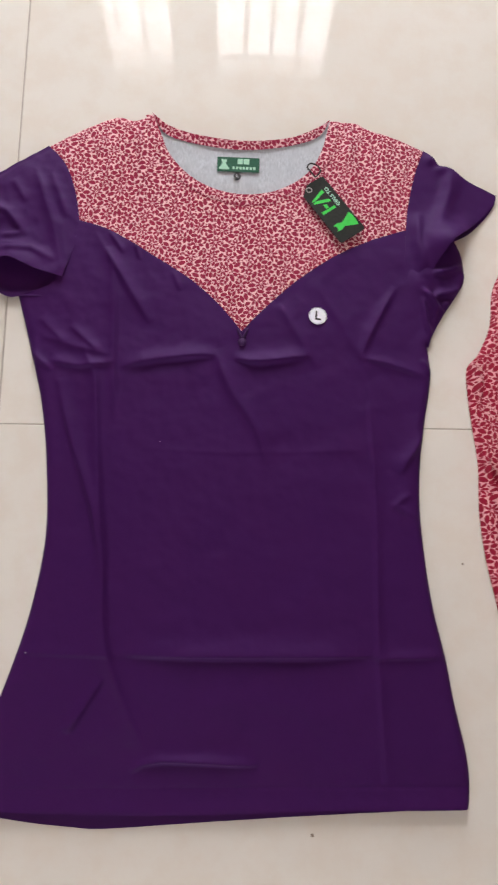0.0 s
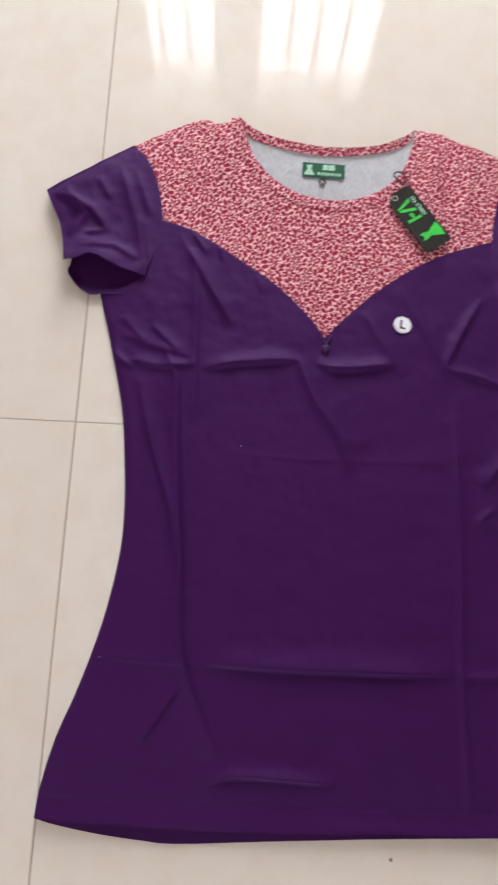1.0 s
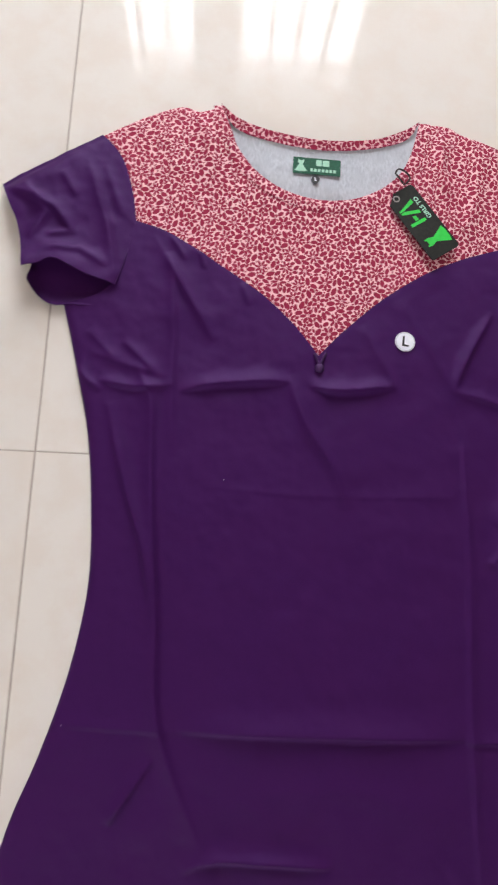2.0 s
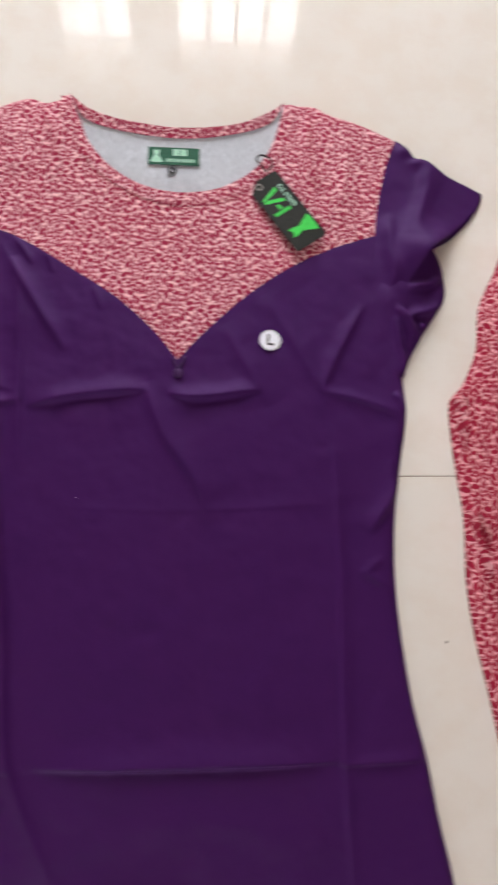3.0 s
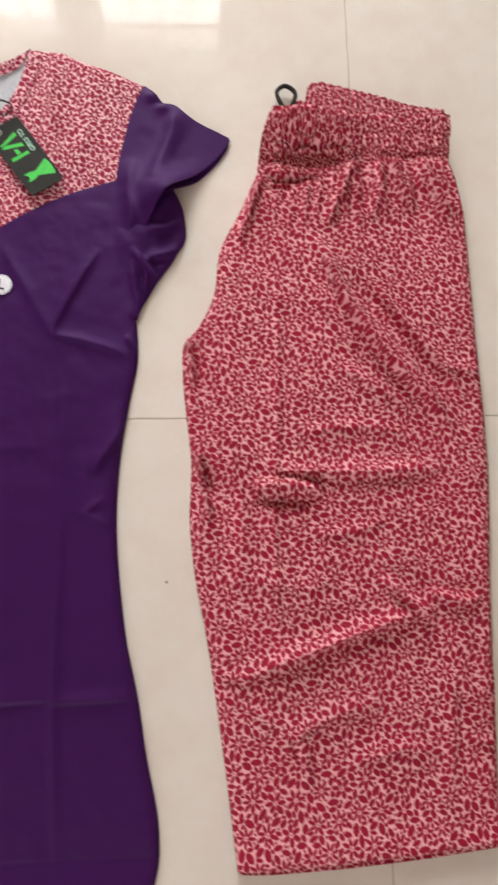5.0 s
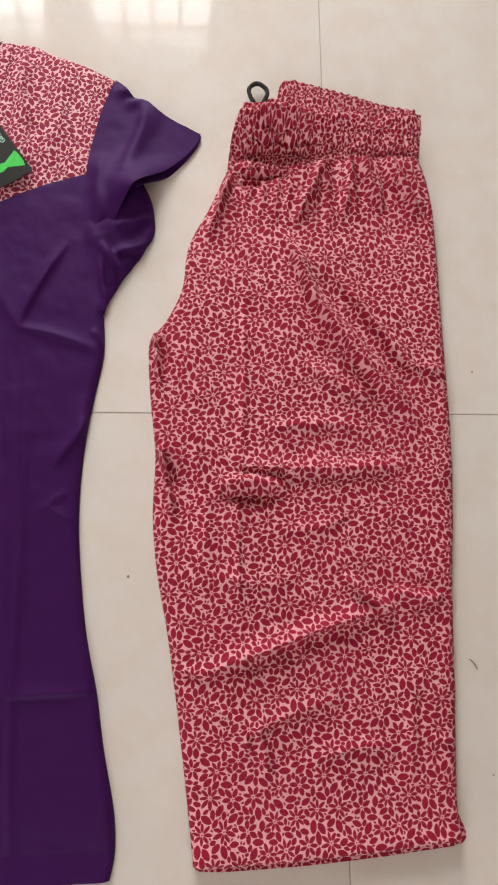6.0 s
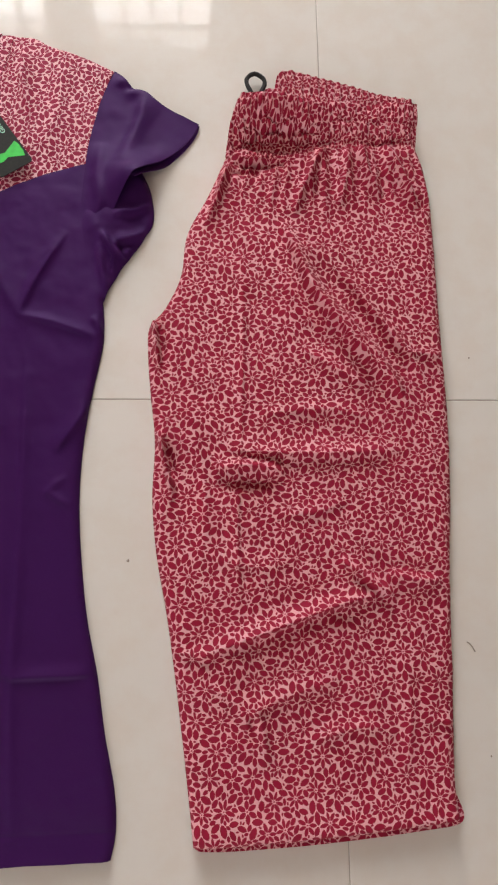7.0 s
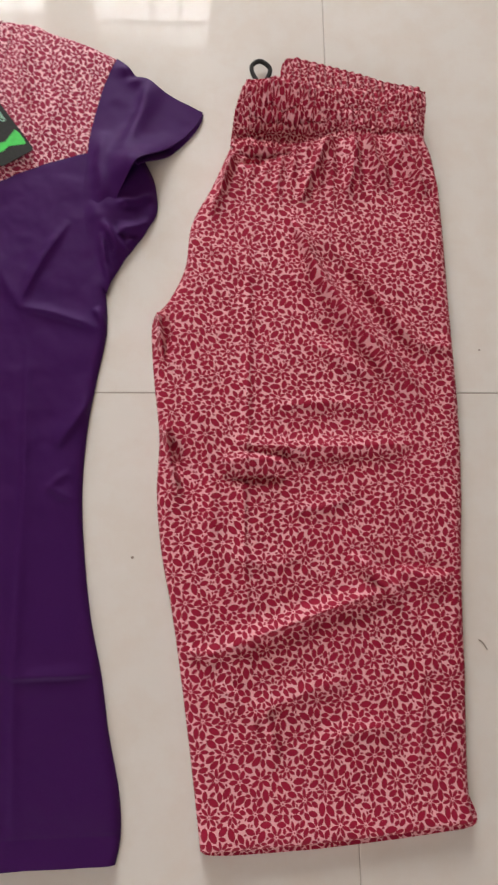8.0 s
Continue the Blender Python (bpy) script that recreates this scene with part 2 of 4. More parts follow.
def box_bm(bm, x0, y0, z0, x1, y1, z1, bevel=0.0):
    r = bmesh.ops.create_cube(bm, size=1)
    bmesh.ops.transform(bm, matrix=Matrix.LocRotScale(((x0 + x1) / 2, (y0 + y1) / 2, (z0 + z1) / 2), None, (x1 - x0, y1 - y0, z1 - z0)), verts=r["verts"])
    if bevel:
        edges = list({e for v in r["verts"] for e in v.link_edges})
        bmesh.ops.bevel(bm, geom=edges, offset=bevel, segments=2, affect="EDGES", profile=0.6)


def from_bm(name, bm, material, soft=False):
    me = bpy.data.meshes.new(name)
    bm.to_mesh(me)
    bm.free()
    me.materials.append(material)
    if soft:
        smooth(me)
    return me


def spline(points, step=0.004, closed=False):
    """A smooth line (Catmull-Rom) through the points, as an array."""
    p = np.array(points, float)
    n = len(p)
    out = []
    for i in range(n if closed else n - 1):
        a, b, c, d = (p[(i + j) % n] if closed else p[min(max(i + j, 0), n - 1)] for j in (-1, 0, 1, 2))
        m = max(1, int(np.linalg.norm(c - b) / step))
        for u in np.arange(m) / m:
            out.append(0.5 * (2 * b + (c - a) * u + (2 * a - 5 * b + 4 * c - d) * u * u + (3 * b - a - 3 * c + d) * u**3))
    if not closed:
        out.append(p[-1])
    return np.array(out)


def loop_of(*lines):
    """One closed outline out of lines that follow one another."""
    out = [np.asarray(lines[0])]
    for line in lines[1:]:
        out.append(np.asarray(line))
    pts = np.concatenate(out)
    keep = [0]
    for i in range(1, len(pts)):
        if np.linalg.norm(pts[i] - pts[keep[-1]]) > 6e-4:
            keep.append(i)
    if np.linalg.norm(pts[keep[-1]] - pts[0]) < 6e-4:
        keep.pop()
    return pts[keep]


def to_line(p, line, closed=False):
    """The distance of each point to a line of many corners."""
    a = np.asarray(line, float)
    b = np.roll(a, -1, 0) if closed else a[1:]
    a = a if closed else a[:-1]
    best = np.full(len(p), 1e9)
    for q, s in zip(a, b):
        w = s - q
        u = np.clip(((p - q) @ w) / max(w @ w, 1e-12), 0, 1)
        best = np.minimum(best, ((p - q - u[:, None] * w) ** 2).sum(1))
    return np.sqrt(best)


def inside_of(p, ring):
    x, y = p[:, 0], p[:, 1]
    hit = np.zeros(len(p), bool)
    for (x0, y0), (x1, y1) in zip(ring, np.roll(ring, -1, 0)):
        if y0 != y1:
            hit ^= ((y0 > y) != (y1 > y)) & (x < (x1 - x0) * (y - y0) / (y1 - y0) + x0)
    return hit


def crease(p, line, height, wide_left, wide_right, taper=0.25):
    """A fold along a line: it rises to height on the line and falls off over one width on its left and another on its right."""
    line = np.asarray(line, float)
    seg = np.linalg.norm(np.diff(line, axis=0), axis=1)
    start = np.r_[0, np.cumsum(seg)]
    total = start[-1]
    best = np.full(len(p), 1e9)
    side, along = np.zeros(len(p)), np.zeros(len(p))
    for n, (q, s) in enumerate(zip(line[:-1], line[1:])):
        w = s - q
        u = np.clip(((p - q) @ w) / (w @ w), 0, 1)
        off = p - q - u[:, None] * w
        d = (off**2).sum(1)
        near = d < best
        best = np.where(near, d, best)
        side = np.where(near, np.sign(w[0] * off[:, 1] - w[1] * off[:, 0]), side)
        along = np.where(near, (start[n] + u * seg[n]) / total, along)
    d = np.sqrt(best)
    wide = np.where(side > 0, wide_left, wide_right)
    ends = np.clip(np.minimum(along, 1 - along) / taper, 0, 1) ** 0.7 if taper else 1.0
    return height * ends * np.exp(-((d / wide) ** 1.6))


def value_noise(p, scale, octaves=3):
    out = []
    for x, y in p:
        out.append(noise.fractal((x * scale, y * scale, 0.37), 1.0, 2.0, octaves))
    return np.array(out)


def cloth(name, ring, height, material, step=0.0055, thick=0.0014, to_floor=False, origin=(0, 0)):
    """A piece of cloth with real thickness over the outline; height(points) gives its upper face."""
    from mathutils.geometry import delaunay_2d_cdt
    ring = np.asarray(ring, float)
    lo, hi = ring.min(0), ring.max(0)
    gx, gy = np.meshgrid(np.arange(lo[0], hi[0], step), np.arange(lo[1], hi[1], step * 0.87))
    gx = gx + (np.arange(gx.shape[0]) % 2)[:, None] * step / 2
    g = np.stack([gx.ravel(), gy.ravel()], 1)
    g = g[inside_of(g, ring)]
    g = g[to_line(g, ring, True) > step * 0.45]
    n = len(ring)
    printed = isinstance(material, tuple)
    petals = petals_over(lo, hi, material[2], material[3]) if printed else []
    corners = np.concatenate([ring, g] + petals)
    first = n + len(g)
    bounds = [(i, (i + 1) % n) for i in range(n)]
    bounds += [(first + 10 * i + k, first + 10 * i + (k + 1) % 10) for i in range(len(petals)) for k in range(10)]
    got = delaunay_2d_cdt([Vector(q) for q in corners], bounds, [], 1, 1e-6, False)
    p = np.array([tuple(v) for v in got[0]])
    tri = [tuple(f) for f in got[2]]
    inked = [0] * len(tri)
    mids = p[np.array(tri)].mean(1)
    inside = inside_of(mids, ring)
    if printed:
        inked = on_petal(mids, lo, hi, material[2], material[3])
    tri, inked = [f for f, ok in zip(tri, inside) if ok], [int(k) for k, ok in zip(inked, inside) if ok]
    used = sorted({i for f in tri for i in f})
    renumber = {i: k for k, i in enumerate(used)}
    p, tri = p[used], [tuple(renumber[i] for i in f) for f in tri]
    z = height(p)
    low = np.full(len(p), 0.0006) if to_floor else np.maximum(z - thick, 0.0004)
    rim = {}
    for f, ink in zip(tri, inked):
        for a, b in zip(f, f[1:] + f[:1]):
            rim[(a, b)] = ink
    # the rim has corners of its own, so that the faces stay smooth up to the edge
    m = len(p)
    edges = [e for e in rim if (e[1], e[0]) not in rim]
    own = {i: 2 * m + n for n, i in enumerate(sorted({i for e in edges for i in e}))}
    k = len(own)
    keep = sorted(own)
    faces = list(tri) + [tuple(i + m for i in reversed(f)) for f in tri]
    faces += [(own[a], own[a] + k, own[b] + k, own[b]) for a, b in edges]
    o = np.array(origin)
    upper, lower = np.c_[p - o, z], np.c_[p - o, low]
    me = mesh_of(name, np.concatenate([upper, lower, upper[keep], lower[keep]]), faces, material[0] if printed else material)
    if printed:
        me.materials.append(material[1])
        me.polygons.foreach_set("material_index", inked + inked + [rim[e] for e in edges])
    return me


def tube(name, points, radius, material, closed=False, sides=8):
    """A round cord along the points (x, y, z)."""
    p = [Vector(q) for q in points]
    n = len(p)
    verts, faces = [], []
    for i, q in enumerate(p):
        t = (p[(i + 1) % n] - p[i - 1]) if closed else (p[min(i + 1, n - 1)] - p[max(i - 1, 0)])
        t.normalize()
        u = t.cross(Vector((0.13, 0.21, 0.97))).normalized()
        w = t.cross(u)
        for k in range(sides):
            a = 2 * math.pi * k / sides
            verts.append(q + radius * (math.cos(a) * u + math.sin(a) * w))
    for i in range(n if closed else n - 1):
        j = (i + 1) % n
        for k in range(sides):
            l = (k + 1) % sides
            faces.append((i * sides + k, i * sides + l, j * sides + l, j * sides + k))
    if not closed:
        faces += [tuple(range(sides))[::-1], tuple(range((n - 1) * sides, n * sides))]
    return mesh_of(name, verts, faces, material)


def plate(name, ring, z0, z1, material, m=None):
    """A flat piece of even thickness; m lays it in the world."""
    n = len(ring)
    verts = [Vector((x, y, z1)) for x, y in ring] + [Vector((x, y, z0)) for x, y in ring]
    if m is not None:
        verts = [m @ v for v in verts]
    faces = [tuple(range(n)), tuple(range(2 * n - 1, n - 1, -1))] + [(i, i + n, (i + 1) % n + n, (i + 1) % n) for i in range(n)]
    return mesh_of(name, verts, faces, material, False)


def rounded_rect(w, h, r, seg=6):
    out = []
    for cx, cy, a0 in ((w / 2 - r, h / 2 - r, 0), (-w / 2 + r, h / 2 - r, 90), (-w / 2 + r, -h / 2 + r, 180), (w / 2 - r, -h / 2 + r, 270)):
        for i in range(seg + 1):
            a = radians(a0 + 90 * i / seg)
            out.append((cx + r * math.cos(a), cy + r * math.sin(a)))
    return out


def disc(r, n=40):
    return [(r * math.cos(2 * math.pi * i / n), r * math.sin(2 * math.pi * i / n)) for i in range(n)]


def lettering(name, text, size, depth, material, m, parent):
    cu = bpy.data.curves.new(name, "FONT")
    cu.body, cu.size, cu.extrude, cu.offset = text, size, depth, size * 0.02
    cu.align_x, cu.align_y = "CENTER", "CENTER"
    tmp = bpy.data.objects.new(name, cu)
    scene.collection.objects.link(tmp)
    me = bpy.data.meshes.new_from_object(tmp.evaluated_get(bpy.context.evaluated_depsgraph_get()))
    bpy.data.objects.remove(tmp)
    me.transform(m)
    me.materials.clear()
    me.materials.append(material)
    return part(name, me, parent)


# ---- the room ----
X0, X1, Y0, Y1, ZC = -1.6, 2.6, -2.4, 2.0, 2.75
OPENINGS = [(-0.25, 0.07), (0.195, 0.72)]
SILL, HEAD = 0.35, 2.0


def wall(name, boxes):
    bm = bmesh.new()
    for b in boxes:
        box_bm(bm, *b)
    return tagged(new(name, from_bm(name, bm, WALL)), "beige painted plaster wall of the room", "wall", kind="structure")


(l0, l1), (r0, r1) = OPENINGS
wall("wall_north", [
    (X0 - 0.15, Y1, 0, l0, Y1 + 0.15, ZC), (l1, Y1, SILL, r0, Y1 + 0.15, HEAD), (r1, Y1, 0, X1 + 0.15, Y1 + 0.15, ZC),
    (l0, Y1, 0, r1, Y1 + 0.15, SILL), (l0, Y1, HEAD, r1, Y1 + 0.15, ZC)])
# unseen gap added in the south wall so that the fill lamp shines in
FILL_GAP = (-1.5, 0.4, 2.15)
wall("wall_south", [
    (X0 - 0.15, Y0 - 0.15, 0, FILL_GAP[0], Y0, ZC), (FILL_GAP[1], Y0 - 0.15, 0, X1 + 0.15, Y0, ZC), (FILL_GAP[0], Y0 - 0.15, FILL_GAP[2], FILL_GAP[1], Y0, ZC)])
wall("wall_west", [(X0 - 0.15, Y0, 0, X0, Y1, ZC)])
wall("wall_east", [(X1, Y0, 0, X1 + 0.15, Y1, ZC)])
bm = bmesh.new()
box_bm(bm, X0 - 0.15, Y0 - 0.15, ZC, X1 + 0.15, Y1 + 0.15, ZC + 0.12)
tagged(new("ceiling", from_bm("ceiling", bm, CEILING)), "plain off-white painted ceiling", "ceiling", kind="structure")


def window(name, x0, x1, bars):
    w = empty(name, "iron grilled window opening with a painted frame", "window", kind="structure")
    y = Y1 + 0.06
    bm = bmesh.new()
    t = 0.018
    box_bm(bm, x0, y - 0.03, SILL, x0 + t, y + 0.04, HEAD)
    box_bm(bm, x1 - t, y - 0.03, SILL, x1, y + 0.04, HEAD)
    box_bm(bm, x0 + t, y - 0.03, HEAD - t, x1 - t, y + 0.04, HEAD)
    box_bm(bm, x0 + t, y - 0.03, SILL, x1 - t, y + 0.04, SILL + t)
    part("window_frame", from_bm("window_frame", bm, FRAME), w)
    for z in (SILL + 0.2, 1.10, 1.775):
        part("rail", tube("rail", [(x0 + t, y, z), (x1 - t, y, z)], 0.009, IRON), w)
    # pane added to dim the window's reflection above the upper rail
    bm = bmesh.new()
    box_bm(bm, x0 + t, y + 0.02, 1.785, x1 - t, y + 0.024, HEAD - t)
    part("pane", from_bm("pane", bm, DIM_GLASS), w, "added tinted pane that dims the top of the window")
    for bx in bars:
        part("grille_bar", tube("grille_bar", [(bx, y, SILL + t), (bx, y, HEAD - t)], 0.010, IRON), w)
    # scrolls between the upper rail and the head
    for a, b in zip(bars[:-1], bars[1:]):
        c, r = (a + b) / 2, (b - a) / 2
        arc = [(c - r * math.cos(u), y, 1.775 + 0.09 * math.sin(u)) for u in np.linspace(0, math.pi, 14)]
        part("scroll", tube("scroll", arc, 0.006, IRON), w)
        ring = [(c + 0.6 * r * math.cos(u), y, 1.90 + 0.04 * math.sin(u)) for u in np.linspace(0, 2 * math.pi, 18)[:-1]]
        part("scroll", tube("scroll", ring, 0.006, IRON, True), w)
    return w


window("window_1", l0, l1, [-0.18, -0.07, 0.049])
window("window_2", r0, r1, [0.224, 0.353, 0.464, 0.58])

# ---- the floor ----
bm = bmesh.new()
box_bm(bm, X0 - 0.15, Y0 - 0.15, -0.06, X1 + 0.15, Y1 + 0.15, -0.0008)
floor = tagged(new("floor", from_bm("floor", bm, GROUT)), "glossy cream ceramic tile floor with thin dark joints", "floor", kind="structure")

PITCH, GAP = 0.80, 0.0013

# ---- the top ----
TOP_AT = (0.30, 0.0)
top_thing = empty("top", "purple short-sleeved top with red petal-print yoke, laid flat on the floor", "top")
top_thing.location = (*TOP_AT, 0)

side_left = spline([(0.015, 0.170), (0.035, 0.100), (0.055, 0.020), (0.065, -0.057), (0.069, -0.125), (0.065, -0.178), (0.053, -0.242), (0.033, -0.310), (0.013, -0.365), (0.001, -0.417), (-0.001, -0.446)])
hem_front = spline([(-0.001, -0.446), (0.084, -0.449), (0.177, -0.452), (0.269, -0.452), (0.394, -0.449), (0.500, -0.449), (0.571, -0.449)])
side_right = spline([(0.571, -0.449), (0.575, -0.426), (0.573, -0.390), (0.562, -0.335), (0.554, -0.283), (0.542, -0.226), (0.534, -0.160), (0.531, -0.103), (0.534, -0.045), (0.542, 0.009), (0.552, 0.065), (0.550, 0.110)])
arm_right = spline([(0.550, 0.110), (0.532, 0.160), (0.524, 0.215), (0.527, 0.273)])
v_right = spline([(0.527, 0.273), (0.481, 0.258), (0.435, 0.236), (0.381, 0.199), (0.336, 0.158), (0.306, 0.125)])
v_left = spline([(0.306, 0.125), (0.277, 0.161), (0.240, 0.195), (0.187, 0.230), (0.133, 0.263), (0.089, 0.278)])
arm_left = spline([(0.089, 0.278), (0.077, 0.240), (0.067, 0.199), (0.048, 0.181), (0.015, 0.170)])
yoke_left = spline([(0.089, 0.278), (0.082, 0.317), (0.067, 0.358), (0.042, 0.387)])
shoulder_left = spline([(0.042, 0.388), (0.088, 0.416), (0.131, 0.435), (0.154, 0.431), (0.169, 0.435), (0.181, 0.441)])
neck_front = spline([(0.181, 0.441), (0.194, 0.408), (0.205, 0.380), (0.229, 0.351), (0.267, 0.327), (0.313, 0.320), (0.359, 0.330), (0.394, 0.354), (0.414, 0.387), (0.427, 0.437)])
band_front = spline([(0.172, 0.438), (0.177, 0.418), (0.188, 0.385), (0.208, 0.352), (0.243, 0.324), (0.283, 0.307), (0.321, 0.304), (0.367, 0.314), (0.407, 0.343), (0.430, 0.387), (0.441, 0.436)])
shoulder_right = spline([(0.427, 0.437), (0.463, 0.436), (0.480, 0.427), (0.520, 0.413), (0.557, 0.395)])
yoke_right = spline([(0.557, 0.395), (0.543, 0.357), (0.531, 0.305), (0.527, 0.273)])
neck_back = spline([(0.181, 0.441), (0.204, 0.422), (0.243, 0.409), (0.305, 0.401), (0.368, 0.407), (0.407, 0.423), (0.427, 0.437)])

body_ring = loop_of(side_left, hem_front, side_right, arm_right, v_right, v_left, arm_left)
yoke_ring = loop_of(v_left[::-1], v_right[::-1], yoke_right[::-1], shoulder_right[::-1], neck_front[::-1], shoulder_left[::-1], yoke_left[::-1])
outer_edges = [side_left, side_right, shoulder_left, shoulder_right]
TOP_FOLDS = [
    # line, height, width on its left, width on its right
    ([(0.150, 0.074), (0.200, 0.085), (0.275, 0.092)], 0.0055, 0.013, 0.0035),
    ([(0.296, 0.088), (0.330, 0.083), (0.395, 0.092)], 0.0062, 0.012, 0.0032),
    ([(0.272, 0.100), (0.292, 0.045), (0.325, -0.005), (0.338, -0.050)], 0.0045, 0.013, 0.0075),
    ([(0.510, 0.190), (0.482, 0.140), (0.459, 0.089)], 0.0036, 0.005, 0.010),
    ([(0.459, 0.091), (0.500, 0.082), (0.545, 0.066)], 0.0030, 0.008, 0.004),
    ([(0.546, 0.000), (0.505, -0.060)], 0.0040, 0.005, 0.012),
    ([(0.520, -0.085), (0.500, -0.100), (0.525, -0.115)], 0.0022, 0.006, 0.006),
    ([(0.170, -0.279), (0.300, -0.281), (0.470, -0.280)], 0.0056, 0.018, 0.0030),
    ([(0.465, -0.283), (0.552, -0.281)], 0.0028, 0.010, 0.003),
    ([(0.045, -0.276), (0.170, -0.281)], 0.0014, 0.010, 0.003),
    ([(0.120, 0.090), (0.128, -0.040), (0.140, -0.160), (0.150, -0.275), (0.200, -0.390)], 0.0046, 0.005, 0.014),
    ([(0.107, -0.366), (0.147, -0.306)], 0.0036, 0.008, 0.0035),
    ([(0.182, -0.408), (0.215, -0.396), (0.330, -0.401)], 0.0050, 0.009, 0.0026),
    ([(0.470, 0.060), (0.474, -0.100), (0.472, -0.280), (0.478, -0.440)], 0.0020, 0.008, 0.005),
    ([(0.128, 0.240), (0.140, 0.212), (0.187, 0.135)], 0.0045, 0.010, 0.005),
    ([(0.110, 0.262), (0.136, 0.206), (0.143, 0.080), (0.148, 0.000)], 0.0026, 0.005, 0.010),
    ([(0.033, 0.098), (0.048, 0.082), (0.066, 0.070)], 0.0034, 0.007, 0.004),
    ([(0.060, 0.083), (0.100, 0.075), (0.147, 0.081)], 0.0034, 0.010, 0.004),
    ([(0.048, 0.116), (0.095, 0.100), (0.142, 0.090)], 0.0024, 0.012, 0.006),
    ([(0.100, 0.105), (0.120, 0.062), (0.124, 0.030)], 0.0022, 0.006, 0.008),
    ([(0.085, 0.129), (0.123, 0.095)], 0.0022, 0.009, 0.005),
    ([(0.045, 0.140), (0.080, 0.105)], 0.0016, 0.010, 0.006),
    ([(0.074, 0.058), (0.095, -0.020), (0.123, -0.102), (0.137, -0.168)], 0.0042, 0.011, 0.006),
    ([(0.539, 0.090), (0.555, 0.066)], 0.0035, 0.006, 0.004),
    ([(0.165, 0.245), (0.172, 0.222)], 0.0016, 0.004, 0.004),
    ([(0.215, 0.208), (0.225, 0.180)], 0.0016, 0.005, 0.005),
    ([(0.130, 0.262), (0.150, 0.232)], 0.0020, 0.005, 0.004),
    ([(0.400, 0.200), (0.440, 0.130), (0.470, 0.075)], 0.0022, 0.012, 0.009),
    ([(0.355, 0.165), (0.385, 0.110), (0.405, 0.075)], 0.0022, 0.012, 0.009),
    ([(0.185, -0.030), (0.300, -0.036), (0.470, -0.030)], 0.0006, 0.008, 0.003),
    ([(0.230, -0.345), (0.330, -0.330), (0.440, -0.352)], 0.0016, 0.02, 0.02),
    ([(0.155, 0.425), (0.170, 0.380), (0.168, 0.330)], 0.0045, 0.007, 0.012),
    ([(0.455, 0.425), (0.452, 0.380), (0.462, 0.330)], 0.0045, 0.010, 0.007),
    ([(0.120, 0.405), (0.130, 0.340)], 0.0025, 0.012, 0.012),
    ([(0.500, 0.405), (0.492, 0.330), (0.470, 0.280)], 0.0022, 0.010, 0.012),
]


def top_height(p):
    out = np.full(len(p), 1e9)
    for e in outer_edges:
        out = np.minimum(out, to_line(p, e))
    round_off = np.sqrt(1 - (1 - np.clip(out / 0.011, 0, 1)) ** 2)
    z = 0.0022 + 0.0052 * round_off
    lift = np.zeros(len(p))
    for line, h, a, b in TOP_FOLDS:
        lift += crease(p, spline(line, 0.01), 1.4 * h, 0.85 * a, 0.72 * b)
    z += lift * (0.35 + 0.65 * round_off)
    z += 0.0011 * value_noise(p, 16) * round_off + 0.0009 * value_noise(p @ np.array([(0.8, 0.45), (-0.6, 0.9)]), 34, 2) * round_off + 0.0005 * value_noise(p, 60, 2) * round_off
    for seam in (v_left, v_right, yoke_left, yoke_right):
        d = to_line(p, seam)
        z -= 0.0004 * np.exp(-((d / 0.0016) ** 2))
    # the hem is turned up and stands a little off the layer below it
    d = p[:, 1] + 0.449
    z += 0.0035 * np.exp(-((d / 0.012) ** 2)) - 0.0009 * np.exp(-(((d - 0.024) / 0.0016) ** 2))
    return z


def piece(name, ring, height, material, parent, at, label="", step=0.0055, thick=0.0014):
    return part(name, cloth(name, ring, height, material, step, thick, origin=at), parent, label)


piece("front_panel", body_ring, top_height, PURPLE, top_thing, TOP_AT, "plain purple jersey front with press creases", 0.0022)
piece("yoke", yoke_ring, top_height, PRINT_TOP, top_thing, TOP_AT, "dark red petal print on pale pink yoke", 0.0042)

# the back layer shows inside the neck and under the front hem
back_neck_ring = loop_of(neck_back, spline([(0.427, 0.437), (0.440, 0.400), (0.420, 0.345), (0.370, 0.308), (0.310, 0.300), (0.240, 0.310), (0.195, 0.350), (0.172, 0.405), (0.181, 0.441)]))
piece("back_lining", back_neck_ring, lambda p: 0.0028 + 0.0012 * value_noise(p, 30) + 0.0012 * np.exp(-((to_line(p, neck_back) / 0.012) ** 2)), GREY, top_thing, TOP_AT, "pale grey marl inside of the back", 0.0045)
hem_back = spline([(0.003, -0.440), (0.004, -0.449), (0.055, -0.459), (0.116, -0.466), (0.159, -0.468), (0.270, -0.462), (0.394, -0.456), (0.500, -0.452), (0.566, -0.450), (0.566, -0.435)])
piece("back_panel", loop_of(hem_back, np.array([(0.30, -0.40)])), lambda p: 0.0022 + 0.0006 * value_noise(p, 40), PURPLE, top_thing, TOP_AT, "purple back hem peeping out below")

# neck bands
band_ring = loop_of(neck_front, band_front[::-1])
mid_band = spline([(0.176, 0.440), (0.186, 0.412), (0.197, 0.382), (0.219, 0.351), (0.255, 0.325), (0.298, 0.3135), (0.340, 0.316), (0.380, 0.333), (0.411, 0.363), (0.424, 0.395), (0.434, 0.437)])


def band_height(p):
    d = to_line(p, mid_band)
    return top_height(p) + 0.0003 + 0.0014 * np.sqrt(np.clip(1 - (d / 0.0095) ** 2, 0, 1))


